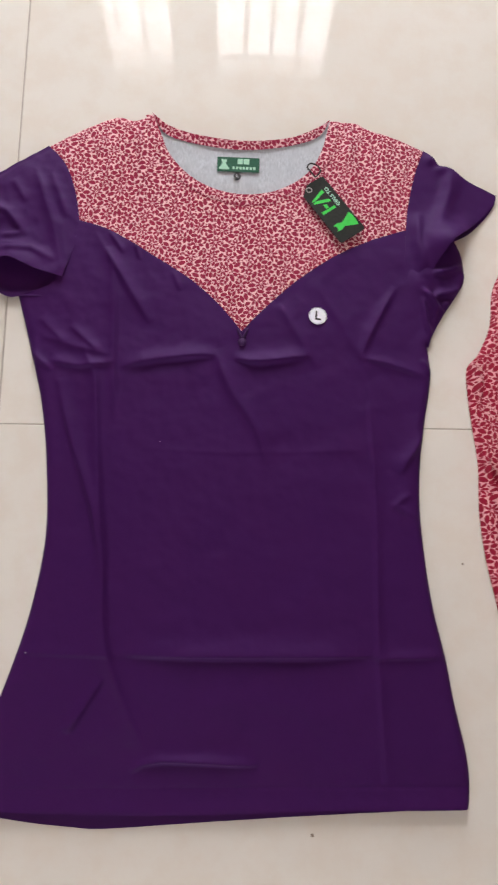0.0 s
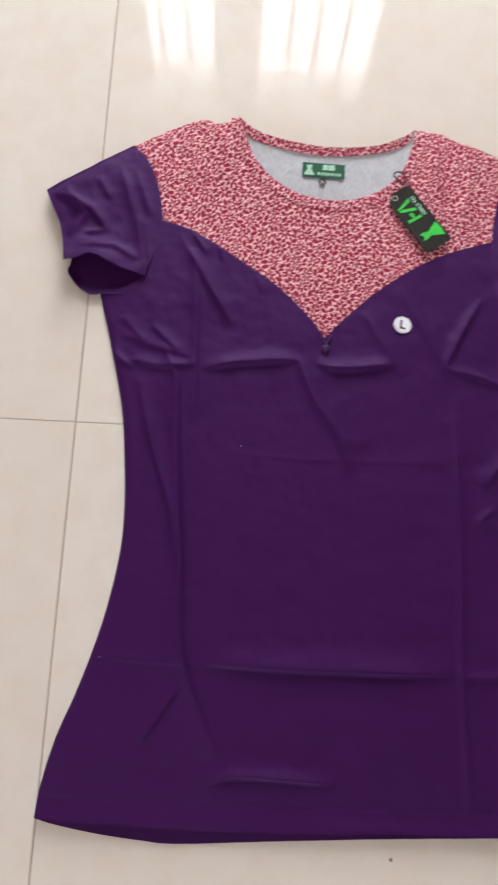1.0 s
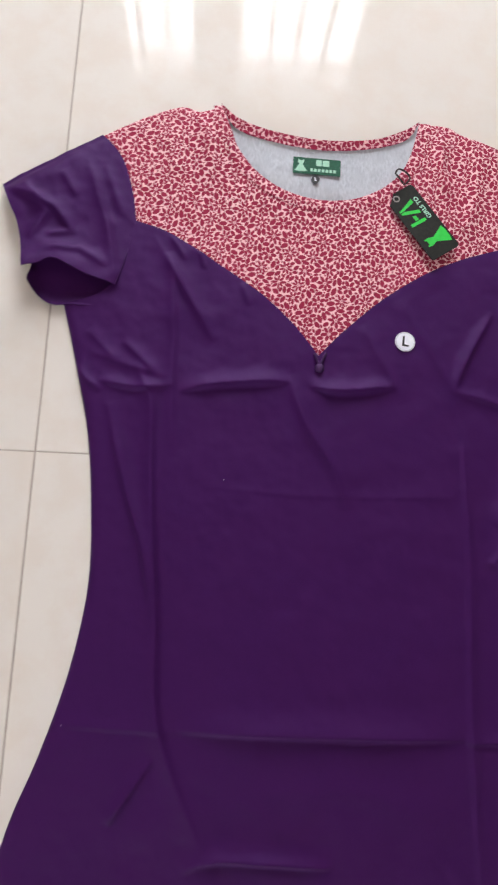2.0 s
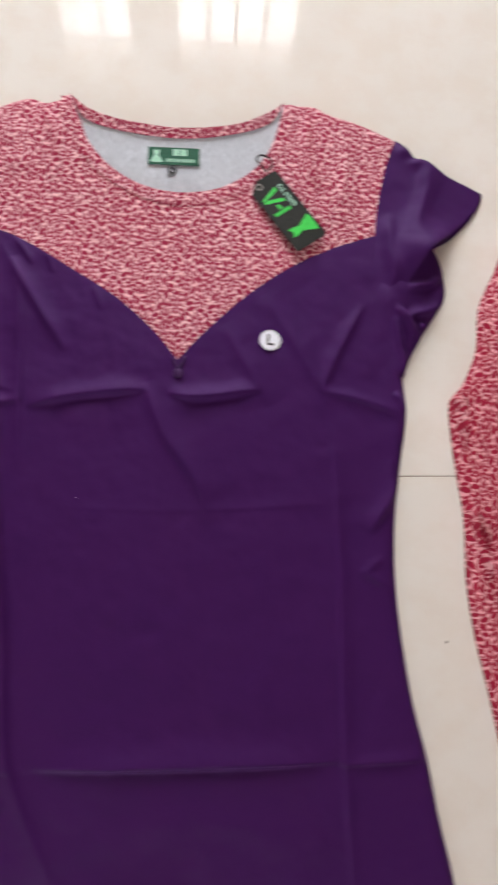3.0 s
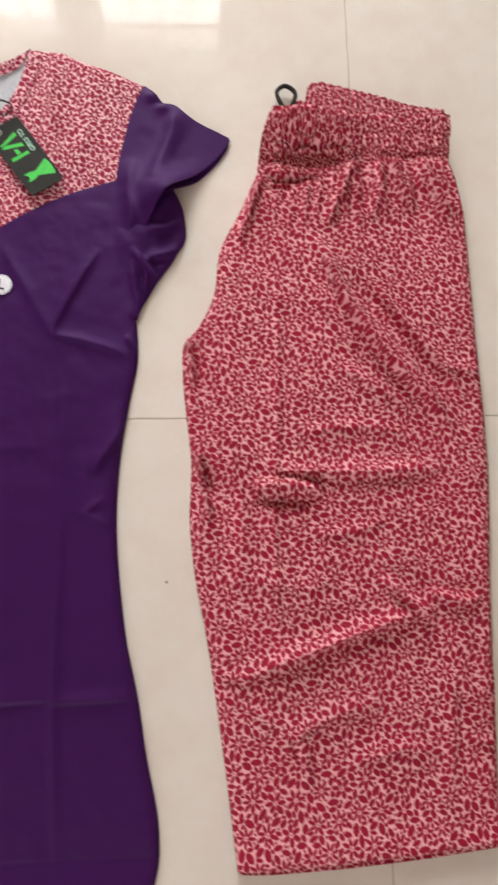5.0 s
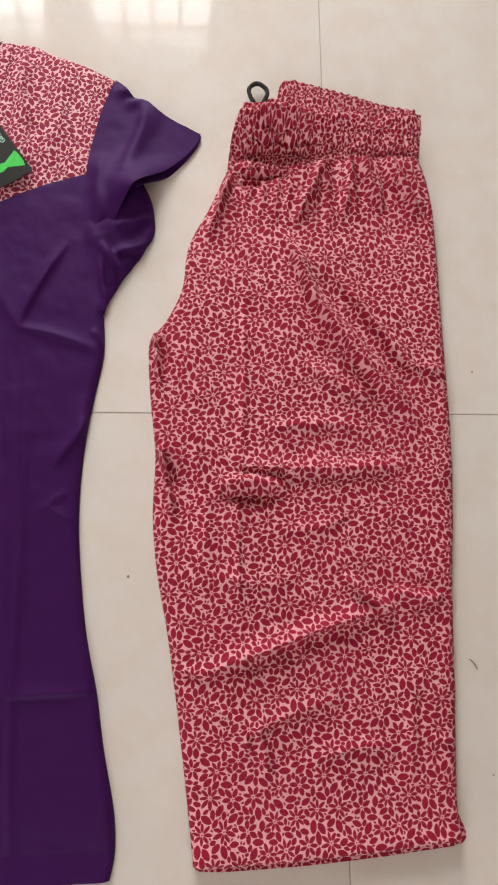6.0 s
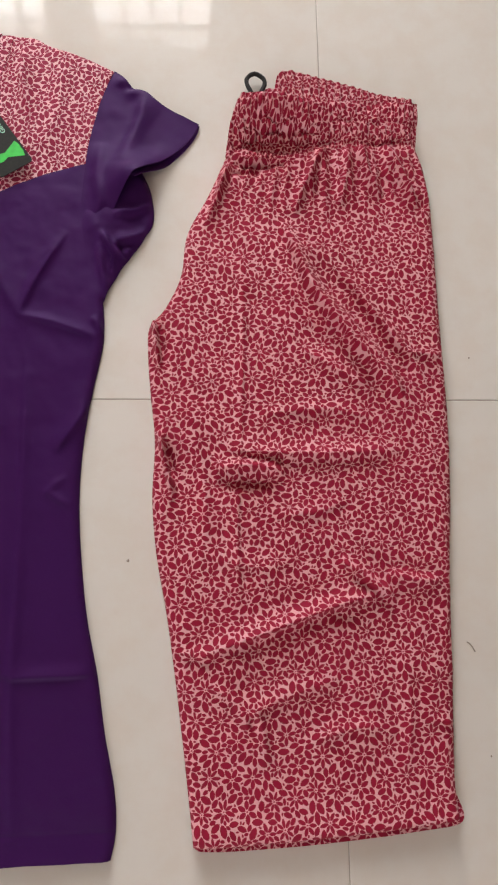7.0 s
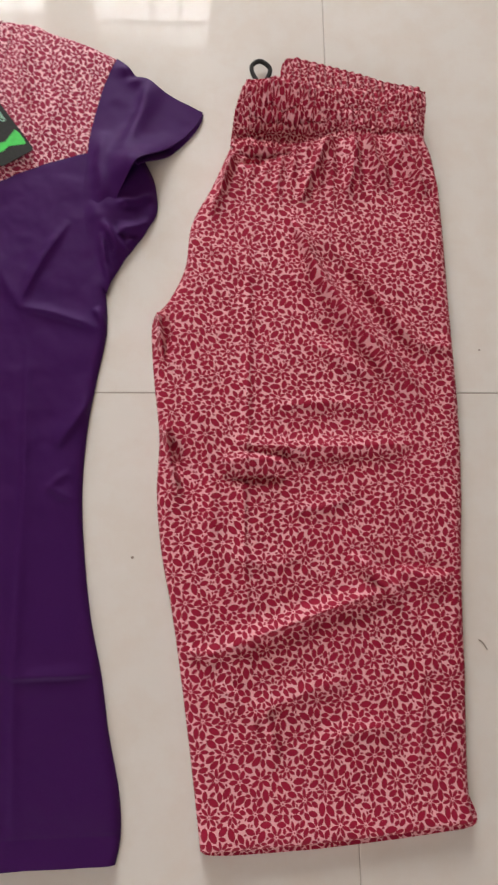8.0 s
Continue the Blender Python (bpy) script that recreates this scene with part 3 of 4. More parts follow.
piece("neckband", band_ring, band_height, PRINT_TOP, top_thing, TOP_AT, step=0.003)
nb_in = spline([(0.181, 0.441), (0.200, 0.411), (0.245, 0.3965), (0.305, 0.3895), (0.365, 0.396), (0.410, 0.412), (0.427, 0.437)])
piece("back_neckband", loop_of(neck_back, nb_in[::-1]), lambda p: 0.0052 + 0.003 * np.exp(-((to_line(p, neck_back) / 0.008) ** 2)), PRINT_TOP, top_thing, TOP_AT, step=0.003)
# sleeves: an upper layer that stands open over the lower one
sl_up = loop_of(yoke_left, spline([(0.042, 0.387), (0.015, 0.368), (-0.012, 0.349), (-0.040, 0.330), (-0.067, 0.311)]), spline([(-0.067, 0.311), (-0.055, 0.285), (-0.042, 0.258), (-0.034, 0.228), (-0.028, 0.200)]), spline([(-0.028, 0.200), (-0.012, 0.206), (0.004, 0.214), (0.034, 0.203), (0.072, 0.194)]), spline([(0.072, 0.194), (0.082, 0.235), (0.089, 0.278)]))
sl_open = spline([(-0.028, 0.200), (-0.012, 0.206), (0.004, 0.214), (0.034, 0.203), (0.072, 0.194)])


def sleeve_left_height(p):
    base = top_height(p)
    reach = np.clip((0.085 - p[:, 0]) / 0.11, 0, 1)
    z = np.maximum(base, 0.006) + 0.012 * reach**1.2
    z += 0.015 * np.exp(-((to_line(p, sl_open) / 0.025) ** 2)) * reach**0.5
    for line, h, a, b in (
        ([(-0.055, 0.302), (-0.002, 0.280), (0.022, 0.250)], 0.0065, 0.010, 0.0040),
        ([(-0.040, 0.312), (-0.010, 0.273), (-0.028, 0.238)], 0.0045, 0.005, 0.0080),
        ([(0.018, 0.255), (-0.008, 0.246)], 0.0035, 0.005, 0.005),
        ([(0.029, 0.350), (0.059, 0.265), (0.073, 0.200)], 0.0050, 0.006, 0.010),
        ([(0.050, 0.345), (0.074, 0.280)], 0.0030, 0.006, 0.008),
        ([(-0.015, 0.225), (0.030, 0.232), (0.062, 0.215)], 0.0040, 0.008, 0.005),
        ([(0.000, 0.330), (0.020, 0.300)], 0.0030, 0.008, 0.006),
    ):
        z += crease(p, line, 1.1 * h, 0.85 * a, 0.8 * b)
    z += 0.0015 * value_noise(p, 35)
    top_edge = np.array([(0.042, 0.387), (-0.067, 0.311)])
    return z - 0.010 * np.exp(-((to_line(p, top_edge) / 0.010) ** 2)) * reach


piece("sleeve", sl_up, sleeve_left_height, PURPLE, top_thing, TOP_AT, step=0.0030)
sl_low = loop_of(spline([(-0.026, 0.206), (-0.028, 0.196), (-0.015, 0.178), (0.000, 0.168), (0.007, 0.167), (0.017, 0.1685)]), spline([(0.017, 0.1685), (0.060, 0.172), (0.092, 0.200), (0.090, 0.245), (0.040, 0.260), (-0.020, 0.245), (-0.026, 0.206)]))
piece("sleeve_underside", sl_low, lambda p: 0.0022 + 0.006 * np.exp(-((to_line(p, sl_low[:22]) / 0.006) ** 2)) + 0.0008 * value_noise(p, 50), PURPLE, top_thing, TOP_AT, step=0.0045)

sr_open = spline([(0.655, 0.329), (0.650, 0.316), (0.636, 0.298), (0.617, 0.279), (0.600, 0.262), (0.583, 0.248)])
cut = int(np.argmin(np.abs(arm_right[:, 1] - 0.192)))
sr_fold = spline([(0.583, 0.248), (0.568, 0.228), (0.552, 0.205), tuple(arm_right[cut])])
sr_up = loop_of(yoke_right, arm_right[cut:][::-1], sr_fold[::-1], sr_open[::-1], spline([(0.655, 0.329), (0.628, 0.343), (0.606, 0.357), (0.592, 0.370), (0.580, 0.373), (0.569, 0.385), (0.557, 0.395)]))


def sleeve_right_height(p):
    reach = np.clip((p[:, 0] - 0.535) / 0.06, 0, 1)
    edge = to_line(p, sr_up[-40:])
    z = np.maximum(top_height(p), 0.006) - 0.003 * reach
    d = np.hypot(p[:, 0] - 0.583, p[:, 1] - 0.248)
    z += 0.026 * np.exp(-((d / 0.034) ** 2)) * np.clip((p[:, 0] - 0.523) / 0.02, 0, 1)
    z += 0.006 * np.exp(-((to_line(p, sr_open) / 0.02) ** 2)) * reach * np.clip((0.650 - p[:, 0]) / 0.05, 0, 1)
    z += crease(p, [(0.594, 0.370), (0.588, 0.330), (0.566, 0.270)], 0.008, 0.014, 0.008) * reach**0.3
    z += crease(p, [(0.545, 0.300), (0.540, 0.255), (0.546, 0.224), (0.537, 0.195)], 0.005, 0.006, 0.008)
    z += crease(p, [(0.560, 0.385), (0.575, 0.367), (0.590, 0.366)], 0.005, 0.005, 0.006)
    z -= 0.005 * np.exp(-(((p[:, 0] - 0.573) / 0.008) ** 2 + ((p[:, 1] - 0.372) / 0.006) ** 2))
    return np.maximum(z, 0.003)


piece("sleeve", sr_up, sleeve_right_height, PURPLE, top_thing, TOP_AT, step=0.0036)
sr_edge = spline([(0.590, 0.266), (0.601, 0.240), (0.604, 0.205), (0.592, 0.181), (0.576, 0.157), (0.565, 0.139), (0.556, 0.122), (0.551, 0.108)])
sr_low = loop_of(spline([(0.545, 0.262), (0.570, 0.268), (0.590, 0.266)]), sr_edge, arm_right[: cut + 3], spline([(0.532, 0.235), (0.545, 0.262)]))
SLEEVE_FOLDS = [
    ([(0.545, 0.192), (0.560, 0.170), (0.573, 0.153), (0.566, 0.130)], 0.0055, 0.0040, 0.0070),
    ([(0.549, 0.186), (0.562, 0.159), (0.560, 0.140)], 0.0060, 0.0035, 0.0045),
    ([(0.560, 0.176), (0.582, 0.182), (0.604, 0.190)], 0.0050, 0.0070, 0.0035),
    ([(0.545, 0.176), (0.549, 0.140), (0.556, 0.114)], 0.0055, 0.0040, 0.0050),
    ([(0.572, 0.166), (0.590, 0.165)], 0.0045, 0.0050, 0.0035),
    ([(0.560, 0.208), (0.582, 0.212), (0.602, 0.222)], 0.0045, 0.0060, 0.0040),
]


def sleeve_right_low(p):
    rim = np.sqrt(1 - (1 - np.clip(to_line(p, sr_edge) / 0.009, 0, 1)) ** 2)
    join = np.exp(-((to_line(p, arm_right) / 0.010) ** 2))
    z = 0.0030 + 0.003 * rim + 0.007 * np.exp(-((to_line(p, sr_fold) / 0.024) ** 2)) * rim + 0.0018 * value_noise(p, 45)
    for line, h, a, b in SLEEVE_FOLDS:
        z += crease(p, line, 1.5 * h, 0.8 * a, 0.75 * b) * (0.3 + 0.7 * rim)
    return z * (1 - join) + top_height(p) * join


piece("sleeve_underside", sr_low, sleeve_right_low, PURPLE, top_thing, TOP_AT, step=0.0032)

# the lower half of the hem shows below the opening
low_lip = sr_open + np.c_[0.001 * np.ones(len(sr_open)), -0.0050 * np.sin(np.linspace(0.15, math.pi - 0.1, len(sr_open))) ** 0.7]
high_lip = sr_open + np.c_[np.full(len(sr_open), -0.012), np.linspace(0.002, 0.022, len(sr_open))]
piece("sleeve_hem", loop_of(high_lip, low_lip[::-1]), lambda p: np.maximum(sleeve_right_height(p) - 0.008, 0.003), PURPLE, top_thing, TOP_AT, step=0.003)


# details sewn or stuck to the top
def on_top(x, y, lift=0.0):
    return float(top_height(np.array([(x, y)]))[0]) + lift


bm = bmesh.new()
bmesh.ops.create_uvsphere(bm, u_segments=16, v_segments=10, radius=1)
bmesh.ops.transform(bm, matrix=Matrix.LocRotScale((0.307 - TOP_AT[0], 0.110, on_top(0.307, 0.110, 0.002)), None, (0.0054, 0.0054, 0.0035)), verts=bm.verts)
part("bead", from_bm("bead", bm, THREAD_PURPLE, True), top_thing, "small dark purple bead at the point of the yoke")
for dx, dy in ((-0.006, 0.014), (0.007, 0.015)):
    knot = [(0.307 - TOP_AT[0] + dx * u, 0.113 + dy * u, on_top(0.307 + dx * u, 0.113 + dy * u, 0.0025)) for u in np.linspace(0, 1, 6)]
    part("ribbon_end", tube("ribbon_end", knot, 0.0016, THREAD_PURPLE, sides=6), top_thing)

sx, sy = 0.4055, 0.1475
sm = Matrix.Translation((sx - TOP_AT[0], sy, on_top(sx, sy, 0.0014))) @ Euler((radians(-3), radians(2), radians(-6))).to_matrix().to_4x4()
sticker = part("size_sticker", plate("size_sticker", disc(0.0118), 0, 0.0004, STICKER, sm), top_thing, "round white paper size sticker")
ring_outer, ring_inner = disc(0.0112), disc(0.0106)
ringv = [sm @ Vector((x, y, 0.0006)) for x, y in ring_outer + ring_inner]
part("printed_ring", mesh_of("printed_ring", ringv, [(i, (i + 1) % 40, 40 + (i + 1) % 40, 40 + i) for i in range(40)], mottled("sticker_grey", (0.35, 0.33, 0.42), (0.42, 0.40, 0.50), 0.5, 300), False), sticker)
lettering("letter", "L", 0.017, 0.00015, INK, sm @ Matrix.Translation((0, -0.0003, 0.0007)), sticker)

# woven neck label on the lining
lx, ly = 0.300, 0.3665
lm = Matrix.Translation((lx - TOP_AT[0], ly, 0.0046)) @ Euler((0, 0, radians(-1))).to_matrix().to_4x4()
label = part("neck_label", plate("neck_label", rounded_rect(0.058, 0.0215, 0.001), 0, 0.0007, LABEL_GREEN, lm), top_thing, "small dark green woven neck label")


def dress_shape(s):
    return [(x * s, y * s) for x, y in ((-0.20, 0.5), (-0.08, 0.40), (0.08, 0.40), (0.20, 0.5), (0.22, 0.28), (0.13, 0.08), (0.45, -0.45), (0.2, -0.5), (-0.2, -0.5), (-0.45, -0.45), (-0.13, 0.08), (-0.22, 0.28))]


def bars(parent, m, rows, material, z):
    for x0, y0, x1, y1 in rows:
        part("printed_bar", plate("printed_bar", [(x0, y0), (x1, y0), (x1, y1), (x0, y1)], z, z + 0.0003, material, m), parent)


part("printed_dress", plate("printed_dress", dress_shape(0.0165), 0.0007, 0.0011, LABEL_PALE, lm @ Matrix.Translation((-0.0195, 0, 0))), label)
bars(label, lm, [(-0.001, 0.0005, 0.006, 0.0085), (0.007, 0.0005, 0.015, 0.0085)], LABEL_PALE, 0.0008)
bars(label, lm, [(-0.008 + 0.0047 * i, -0.0075, -0.0048 + 0.0047 * i, -0.0035) for i in range(7)], LABEL_PALE, 0.0008)
dm = Matrix.Translation((0.2985 - TOP_AT[0], 0.3485, 0.0056))
dot = part("size_tab", plate("size_tab", disc(0.0052, 20), 0, 0.0006, INK, dm), top_thing, "tiny black size tab")
lettering("letter", "L", 0.006, 0.0001, STICKER, dm @ Matrix.Translation((0, 0, 0.0008)), dot)
for x, y in ((0.205, -0.022), (0.055, -0.276)):
    me = plate("lint_speck", disc(0.0004, 8), 0, 0.0004, LINT)
    speck = tagged(new("lint_speck", me), "tiny white speck of lint on the purple jersey", "lint", "lint on the top")
    speck.location = (x, y, on_top(x, y, -0.0001))

# ---- the hang tag ----
tag_thing = empty("hang_tag", "black card hang tag with bright green print, tied to the neckline", "tag")
tag_thing.location = (0.4262, 0.2985, 0)
ex = Vector((-0.575, 0.818, 0)).normalized()
ey = Vector((0, 0, 1)).cross(ex)
tm = Matrix((ex, ey, Vector((0, 0, 1)))).transposed().to_4x4()
tm = Matrix.Translation((0, 0, 0.0118)) @ tm @ Euler((radians(2), radians(3), 0)).to_matrix().to_4x4()
cut = [q for q in rounded_rect(0.097, 0.041, 0.004) if not (q[0] > 0.035 and q[1] > 0)]
cut = [(0.0485, 0.007), (0.037, 0.0205)] + cut
card = part("card", plate("card", cut, 0, 0.0009, CARD, tm), tag_thing)
part("printed_dress", plate("printed_dress", [(0.78 * x, y) for x, y in dress_shape(0.032)], 0.0009, 0.0012, GREEN, tm @ Matrix.Translation((-0.0270, -0.002, 0))), card)
# the maker's mark, as plain angular shapes
MARKS = (
    ((-0.001, -0.0065), (0.0030, -0.0065), (0.0030, 0.0145), (-0.001, 0.0145)),
    ((0.0042, 0.0015), (0.0100, 0.0015), (0.0115, 0.0060), (0.0042, 0.0060)),
    ((0.0105, -0.0065), (0.0150, -0.0065), (0.0212, 0.0105), (0.0205, 0.0158), (0.0185, 0.0158)),
    ((0.0222, 0.0158), (0.0225, 0.0095), (0.0265, -0.0065), (0.0318, -0.0065), (0.0238, 0.0158)),
)
for shape in MARKS:
    part("printed_mark", plate("printed_mark", shape, 0.0009, 0.0012, GREEN, tm), card)
lettering("printed_words", "GIRLS TO", 0.0076, 0.0001, LABEL_PALE, tm @ Matrix.Translation((0.0155, -0.0125, 0.0011)), card)
eye = [tm @ Vector((0.0405 + 0.0036 * math.cos(a), 0.0085 + 0.0036 * math.sin(a), 0.0012)) for a in np.linspace(0, 2 * math.pi, 17)[:-1]]
part("eyelet", tube("eyelet", eye, 0.0008, IRON, True, 6), tag_thing)
ox, oy = tag_thing.location.x, tag_thing.location.y
cord = spline([(0.404 - ox, 0.341 - oy, 0.019), (0.396 - ox, 0.350 - oy, 0.021), (0.393 - ox, 0.356 - oy, 0.019), (0.398 - ox, 0.364 - oy, 0.016), (0.408 - ox, 0.362 - oy, 0.013), (0.411 - ox, 0.352 - oy, 0.017), (0.405 - ox, 0.342 - oy, 0.020)], 0.003)
part("string", tube("string", cord, 0.0011, CORD, sides=6), tag_thing, "short black cord loop")

# ---- the trousers ----
PT_AT = (0.77, 0.0)
trousers = empty("trousers", "red petal-print trousers with gathered waist, folded flat on the floor", "trousers")
trousers.location = (*PT_AT, 0)
p_left = spline([(0.685, 0.283), (0.665, 0.237), (0.642, 0.190), (0.635, 0.140), (0.618, 0.102), (0.601, 0.080), (0.600, 0.045), (0.603, 0.005), (0.608, -0.049), (0.606, -0.108), (0.611, -0.166), (0.621, -0.221), (0.629, -0.275), (0.637, -0.338), (0.643, -0.389), (0.649, -0.441)])
p_hem = spline([(0.649, -0.441), (0.708, -0.440), (0.790, -0.436), (0.857, -0.431), (0.909, -0.427)])
p_right = spline([(0.909, -0.427), (0.908, -0.398), (0.911, -0.336), (0.914, -0.282), (0.916, -0.226), (0.919, -0.169), (0.924, -0.110), (0.927, -0.036), (0.926, 0.054), (0.925, 0.147), (0.924, 0.217), (0.919, 0.267), (0.909, 0.298)])
p_top = spline([(0.908, 0.298), (0.850, 0.294), (0.790, 0.289), (0.740, 0.284), (0.685, 0.283)])
leg_ring = loop_of(p_left, p_hem, p_right, p_top)
LEG_FOLDS = [
    ([(0.683, -0.059), (0.778, -0.063), (0.882, -0.059)], 0.0045, 0.014, 0.006),
    ([(0.672, -0.078), (0.706, -0.076), (0.746, -0.083)], 0.0060, 0.010, 0.0035),
    ([(0.725, -0.128), (0.776, -0.124), (0.810, -0.112)], 0.0022, 0.012, 0.005),
    ([(0.655, -0.268), (0.690, -0.254), (0.739, -0.237), (0.797, -0.218), (0.850, -0.207)], 0.0062, 0.012, 0.0050),
    ([(0.800, -0.172), (0.827, -0.194), (0.858, -0.213)], 0.0050, 0.009, 0.005),
    ([(0.850, -0.185), (0.875, -0.194), (0.905, -0.196)], 0.0050, 0.006, 0.010),
    ([(0.745, 0.205), (0.756, 0.181), (0.776, 0.128), (0.809, 0.076), (0.839, 0.038), (0.868, 0.000)], 0.0088, 0.015, 0.0050),
    ([(0.790, 0.115), (0.844, 0.050), (0.887, -0.025)], 0.0038, 0.014, 0.006),
    ([(0.765, 0.055), (0.818, 0.020), (0.840, 0.012)], 0.0036, 0.014, 0.006),
    ([(0.604, 0.094), (0.609, 0.064), (0.612, 0.034)], 0.0110, 0.005, 0.0035),
    ([(0.612, -0.036), (0.620, -0.070), (0.627, -0.108)], 0.0095, 0.005, 0.0035),
    ([(0.690, 0.272), (0.676, 0.235), (0.664, 0.200)], 0.0055, 0.006, 0.0040),
    ([(0.704, 0.190), (0.704, 0.110), (0.701, 0.000), (0.694, -0.150), (0.700, -0.300)], 0.0014, 0.003, 0.008),
    ([(0.632, -0.262), (0.668, -0.266)], 0.0030, 0.008, 0.004),
    ([(0.690, -0.330), (0.740, -0.305), (0.800, -0.290)], 0.0028, 0.016, 0.008),
    ([(0.700, -0.300), (0.715, -0.330), (0.720, -0.370)], 0.0024, 0.007, 0.007),
    ([(0.855, -0.262), (0.866, -0.300), (0.858, -0.380)], 0.0012, 0.008, 0.010),
    ([(0.880, -0.330), (0.910, -0.336)], 0.0022, 0.006, 0.004),
    ([(0.640, 0.010), (0.660, -0.100), (0.655, -0.200)], 0.0018, 0.010, 0.010),
    ([(0.720, -0.020), (0.790, -0.014), (0.840, -0.025)], 0.0022, 0.012, 0.007),
    ([(0.880, 0.050), (0.926, 0.046)], 0.0022, 0.006, 0.004),
    ([(0.866, 0.302), (0.884, 0.262), (0.905, 0.225)], 0.0060, 0.008, 0.006),
    ([(0.838, 0.302), (0.846, 0.265), (0.862, 0.235)], 0.0055, 0.008, 0.006),
    ([(0.800, 0.300), (0.776, 0.250), (0.762, 0.215)], 0.0055, 0.007, 0.008),
    ([(0.824, 0.300), (0.822, 0.262), (0.816, 0.225)], 0.0045, 0.007, 0.007),
    ([(0.745, 0.150), (0.762, 0.105), (0.790, 0.070)], 0.0030, 0.010, 0.006),
    ([(0.800, 0.160), (0.835, 0.110), (0.880, 0.050), (0.905, 0.010)], 0.0042, 0.010, 0.006),
    ([(0.760, -0.350), (0.815, -0.335), (0.850, -0.345)], 0.0026, 0.010, 0.006),
    ([(0.660, -0.290), (0.690, -0.310), (0.705, -0.345)], 0.0034, 0.007, 0.006),
    ([(0.660, -0.170), (0.720, -0.180), (0.760, -0.170)], 0.0022, 0.014, 0.010),
]
rng = np.random.default_rng(4)
GATHERS = [(x, 0.045 + 0.05 * rng.random(), 0.0022 + 0.0028 * rng.random()) for x in np.linspace(0.695, 0.902, 17)]


def leg_height(p):
    out = np.minimum(to_line(p, p_left), to_line(p, p_right))
    round_off = np.sqrt(1 - (1 - np.clip(out / 0.012, 0, 1)) ** 2)
    z = 0.0030 + 0.0095 * round_off
    lift = np.zeros(len(p))
    for line, h, a, b in LEG_FOLDS:
        lift += crease(p, spline(line, 0.01), 2.3 * h, 0.72 * a, 0.72 * b)
    for x, length, h in GATHERS:
        lift += crease(p, [(x, 0.300), (x + 0.25 * (x - 0.80), 0.300 - length)], 1.7 * h, 0.0050, 0.0035, 0.6)
    pocket = np.zeros(len(p))
    # pockets where the layers part
    for line, h, a, b in (
        ([(0.606, 0.098), (0.611, 0.070), (0.618, 0.034)], -0.016, 0.0050, 0.0045),
        ([(0.616, -0.044), (0.622, -0.066), (0.628, -0.094)], -0.016, 0.0052, 0.0045),
        ([(0.674, -0.092), (0.705, -0.093), (0.742, -0.091)], -0.011, 0.0050, 0.0065),
        ([(0.694, 0.272), (0.720, 0.275), (0.758, 0.277)], -0.013, 0.0040, 0.0050),
        ([(0.690, 0.262), (0.712, 0.264), (0.735, 0.268)], -0.009, 0.0035, 0.0040),
        ([(0.668, 0.214), (0.676, 0.238)], -0.006, 0.0035, 0.0035),
    ):
        pocket += crease(p, line, h, a, b, 0.35)
    # the cloth falls away from the elastic, most of all beside the fly
    lift += (0.008 - 0.005 * np.exp(-(((p[:, 0] - 0.722) / 0.045) ** 2))) * np.exp(-((np.clip(0.302 - p[:, 1], 0, 1) / 0.034) ** 2))
    z += lift * (0.3 + 0.7 * round_off) + pocket
    z += (0.0020 * value_noise(p, 14) + 0.0008 * value_noise(p, 55, 2) + 0.0018 * value_noise(p @ np.array([(0.55, 0.8), (-0.5, 1.3)]), 30, 2)) * round_off
    d = p[:, 1] + 0.437
    z += 0.010 * np.exp(-((d / 0.030) ** 2)) - 0.0008 * np.exp(-(((d - 0.022) / 0.0016) ** 2))
    # the hem rolls under
    roll = np.sqrt(1 - (1 - np.clip((to_line(p, p_hem) + 0.0004) / 0.008, 0, 1)) ** 2)
    return np.maximum(0.004 + (z - 0.004) * roll, 0.0022)


piece("front_leg", leg_ring, leg_height, PRINT, trousers, PT_AT, step=0.0023)
under = loop_of(spline([(0.655, -0.430), (0.653, -0.446), (0.720, -0.447), (0.800, -0.443), (0.870, -0.437), (0.914, -0.430), (0.910, -0.405)]), np.array([(0.80, -0.39)]))
piece("back_leg", under, lambda p: 0.0020 + 0.0005 * value_noise(p, 40), PRINT, trousers, PT_AT)

w_front = loop_of(spline([(0.685, 0.280), (0.690, 0.316), (0.696, 0.336), (0.703, 0.349)]), spline([(0.703, 0.349), (0.752, 0.344), (0.819, 0.347), (0.870, 0.347), (0.909, 0.349)]), spline([(0.909, 0.349), (0.910, 0.335), (0.908, 0.314), (0.908, 0.296)]), spline([(0.908, 0.296), (0.850, 0.292), (0.790, 0.287), (0.740, 0.281), (0.685, 0.280)]))


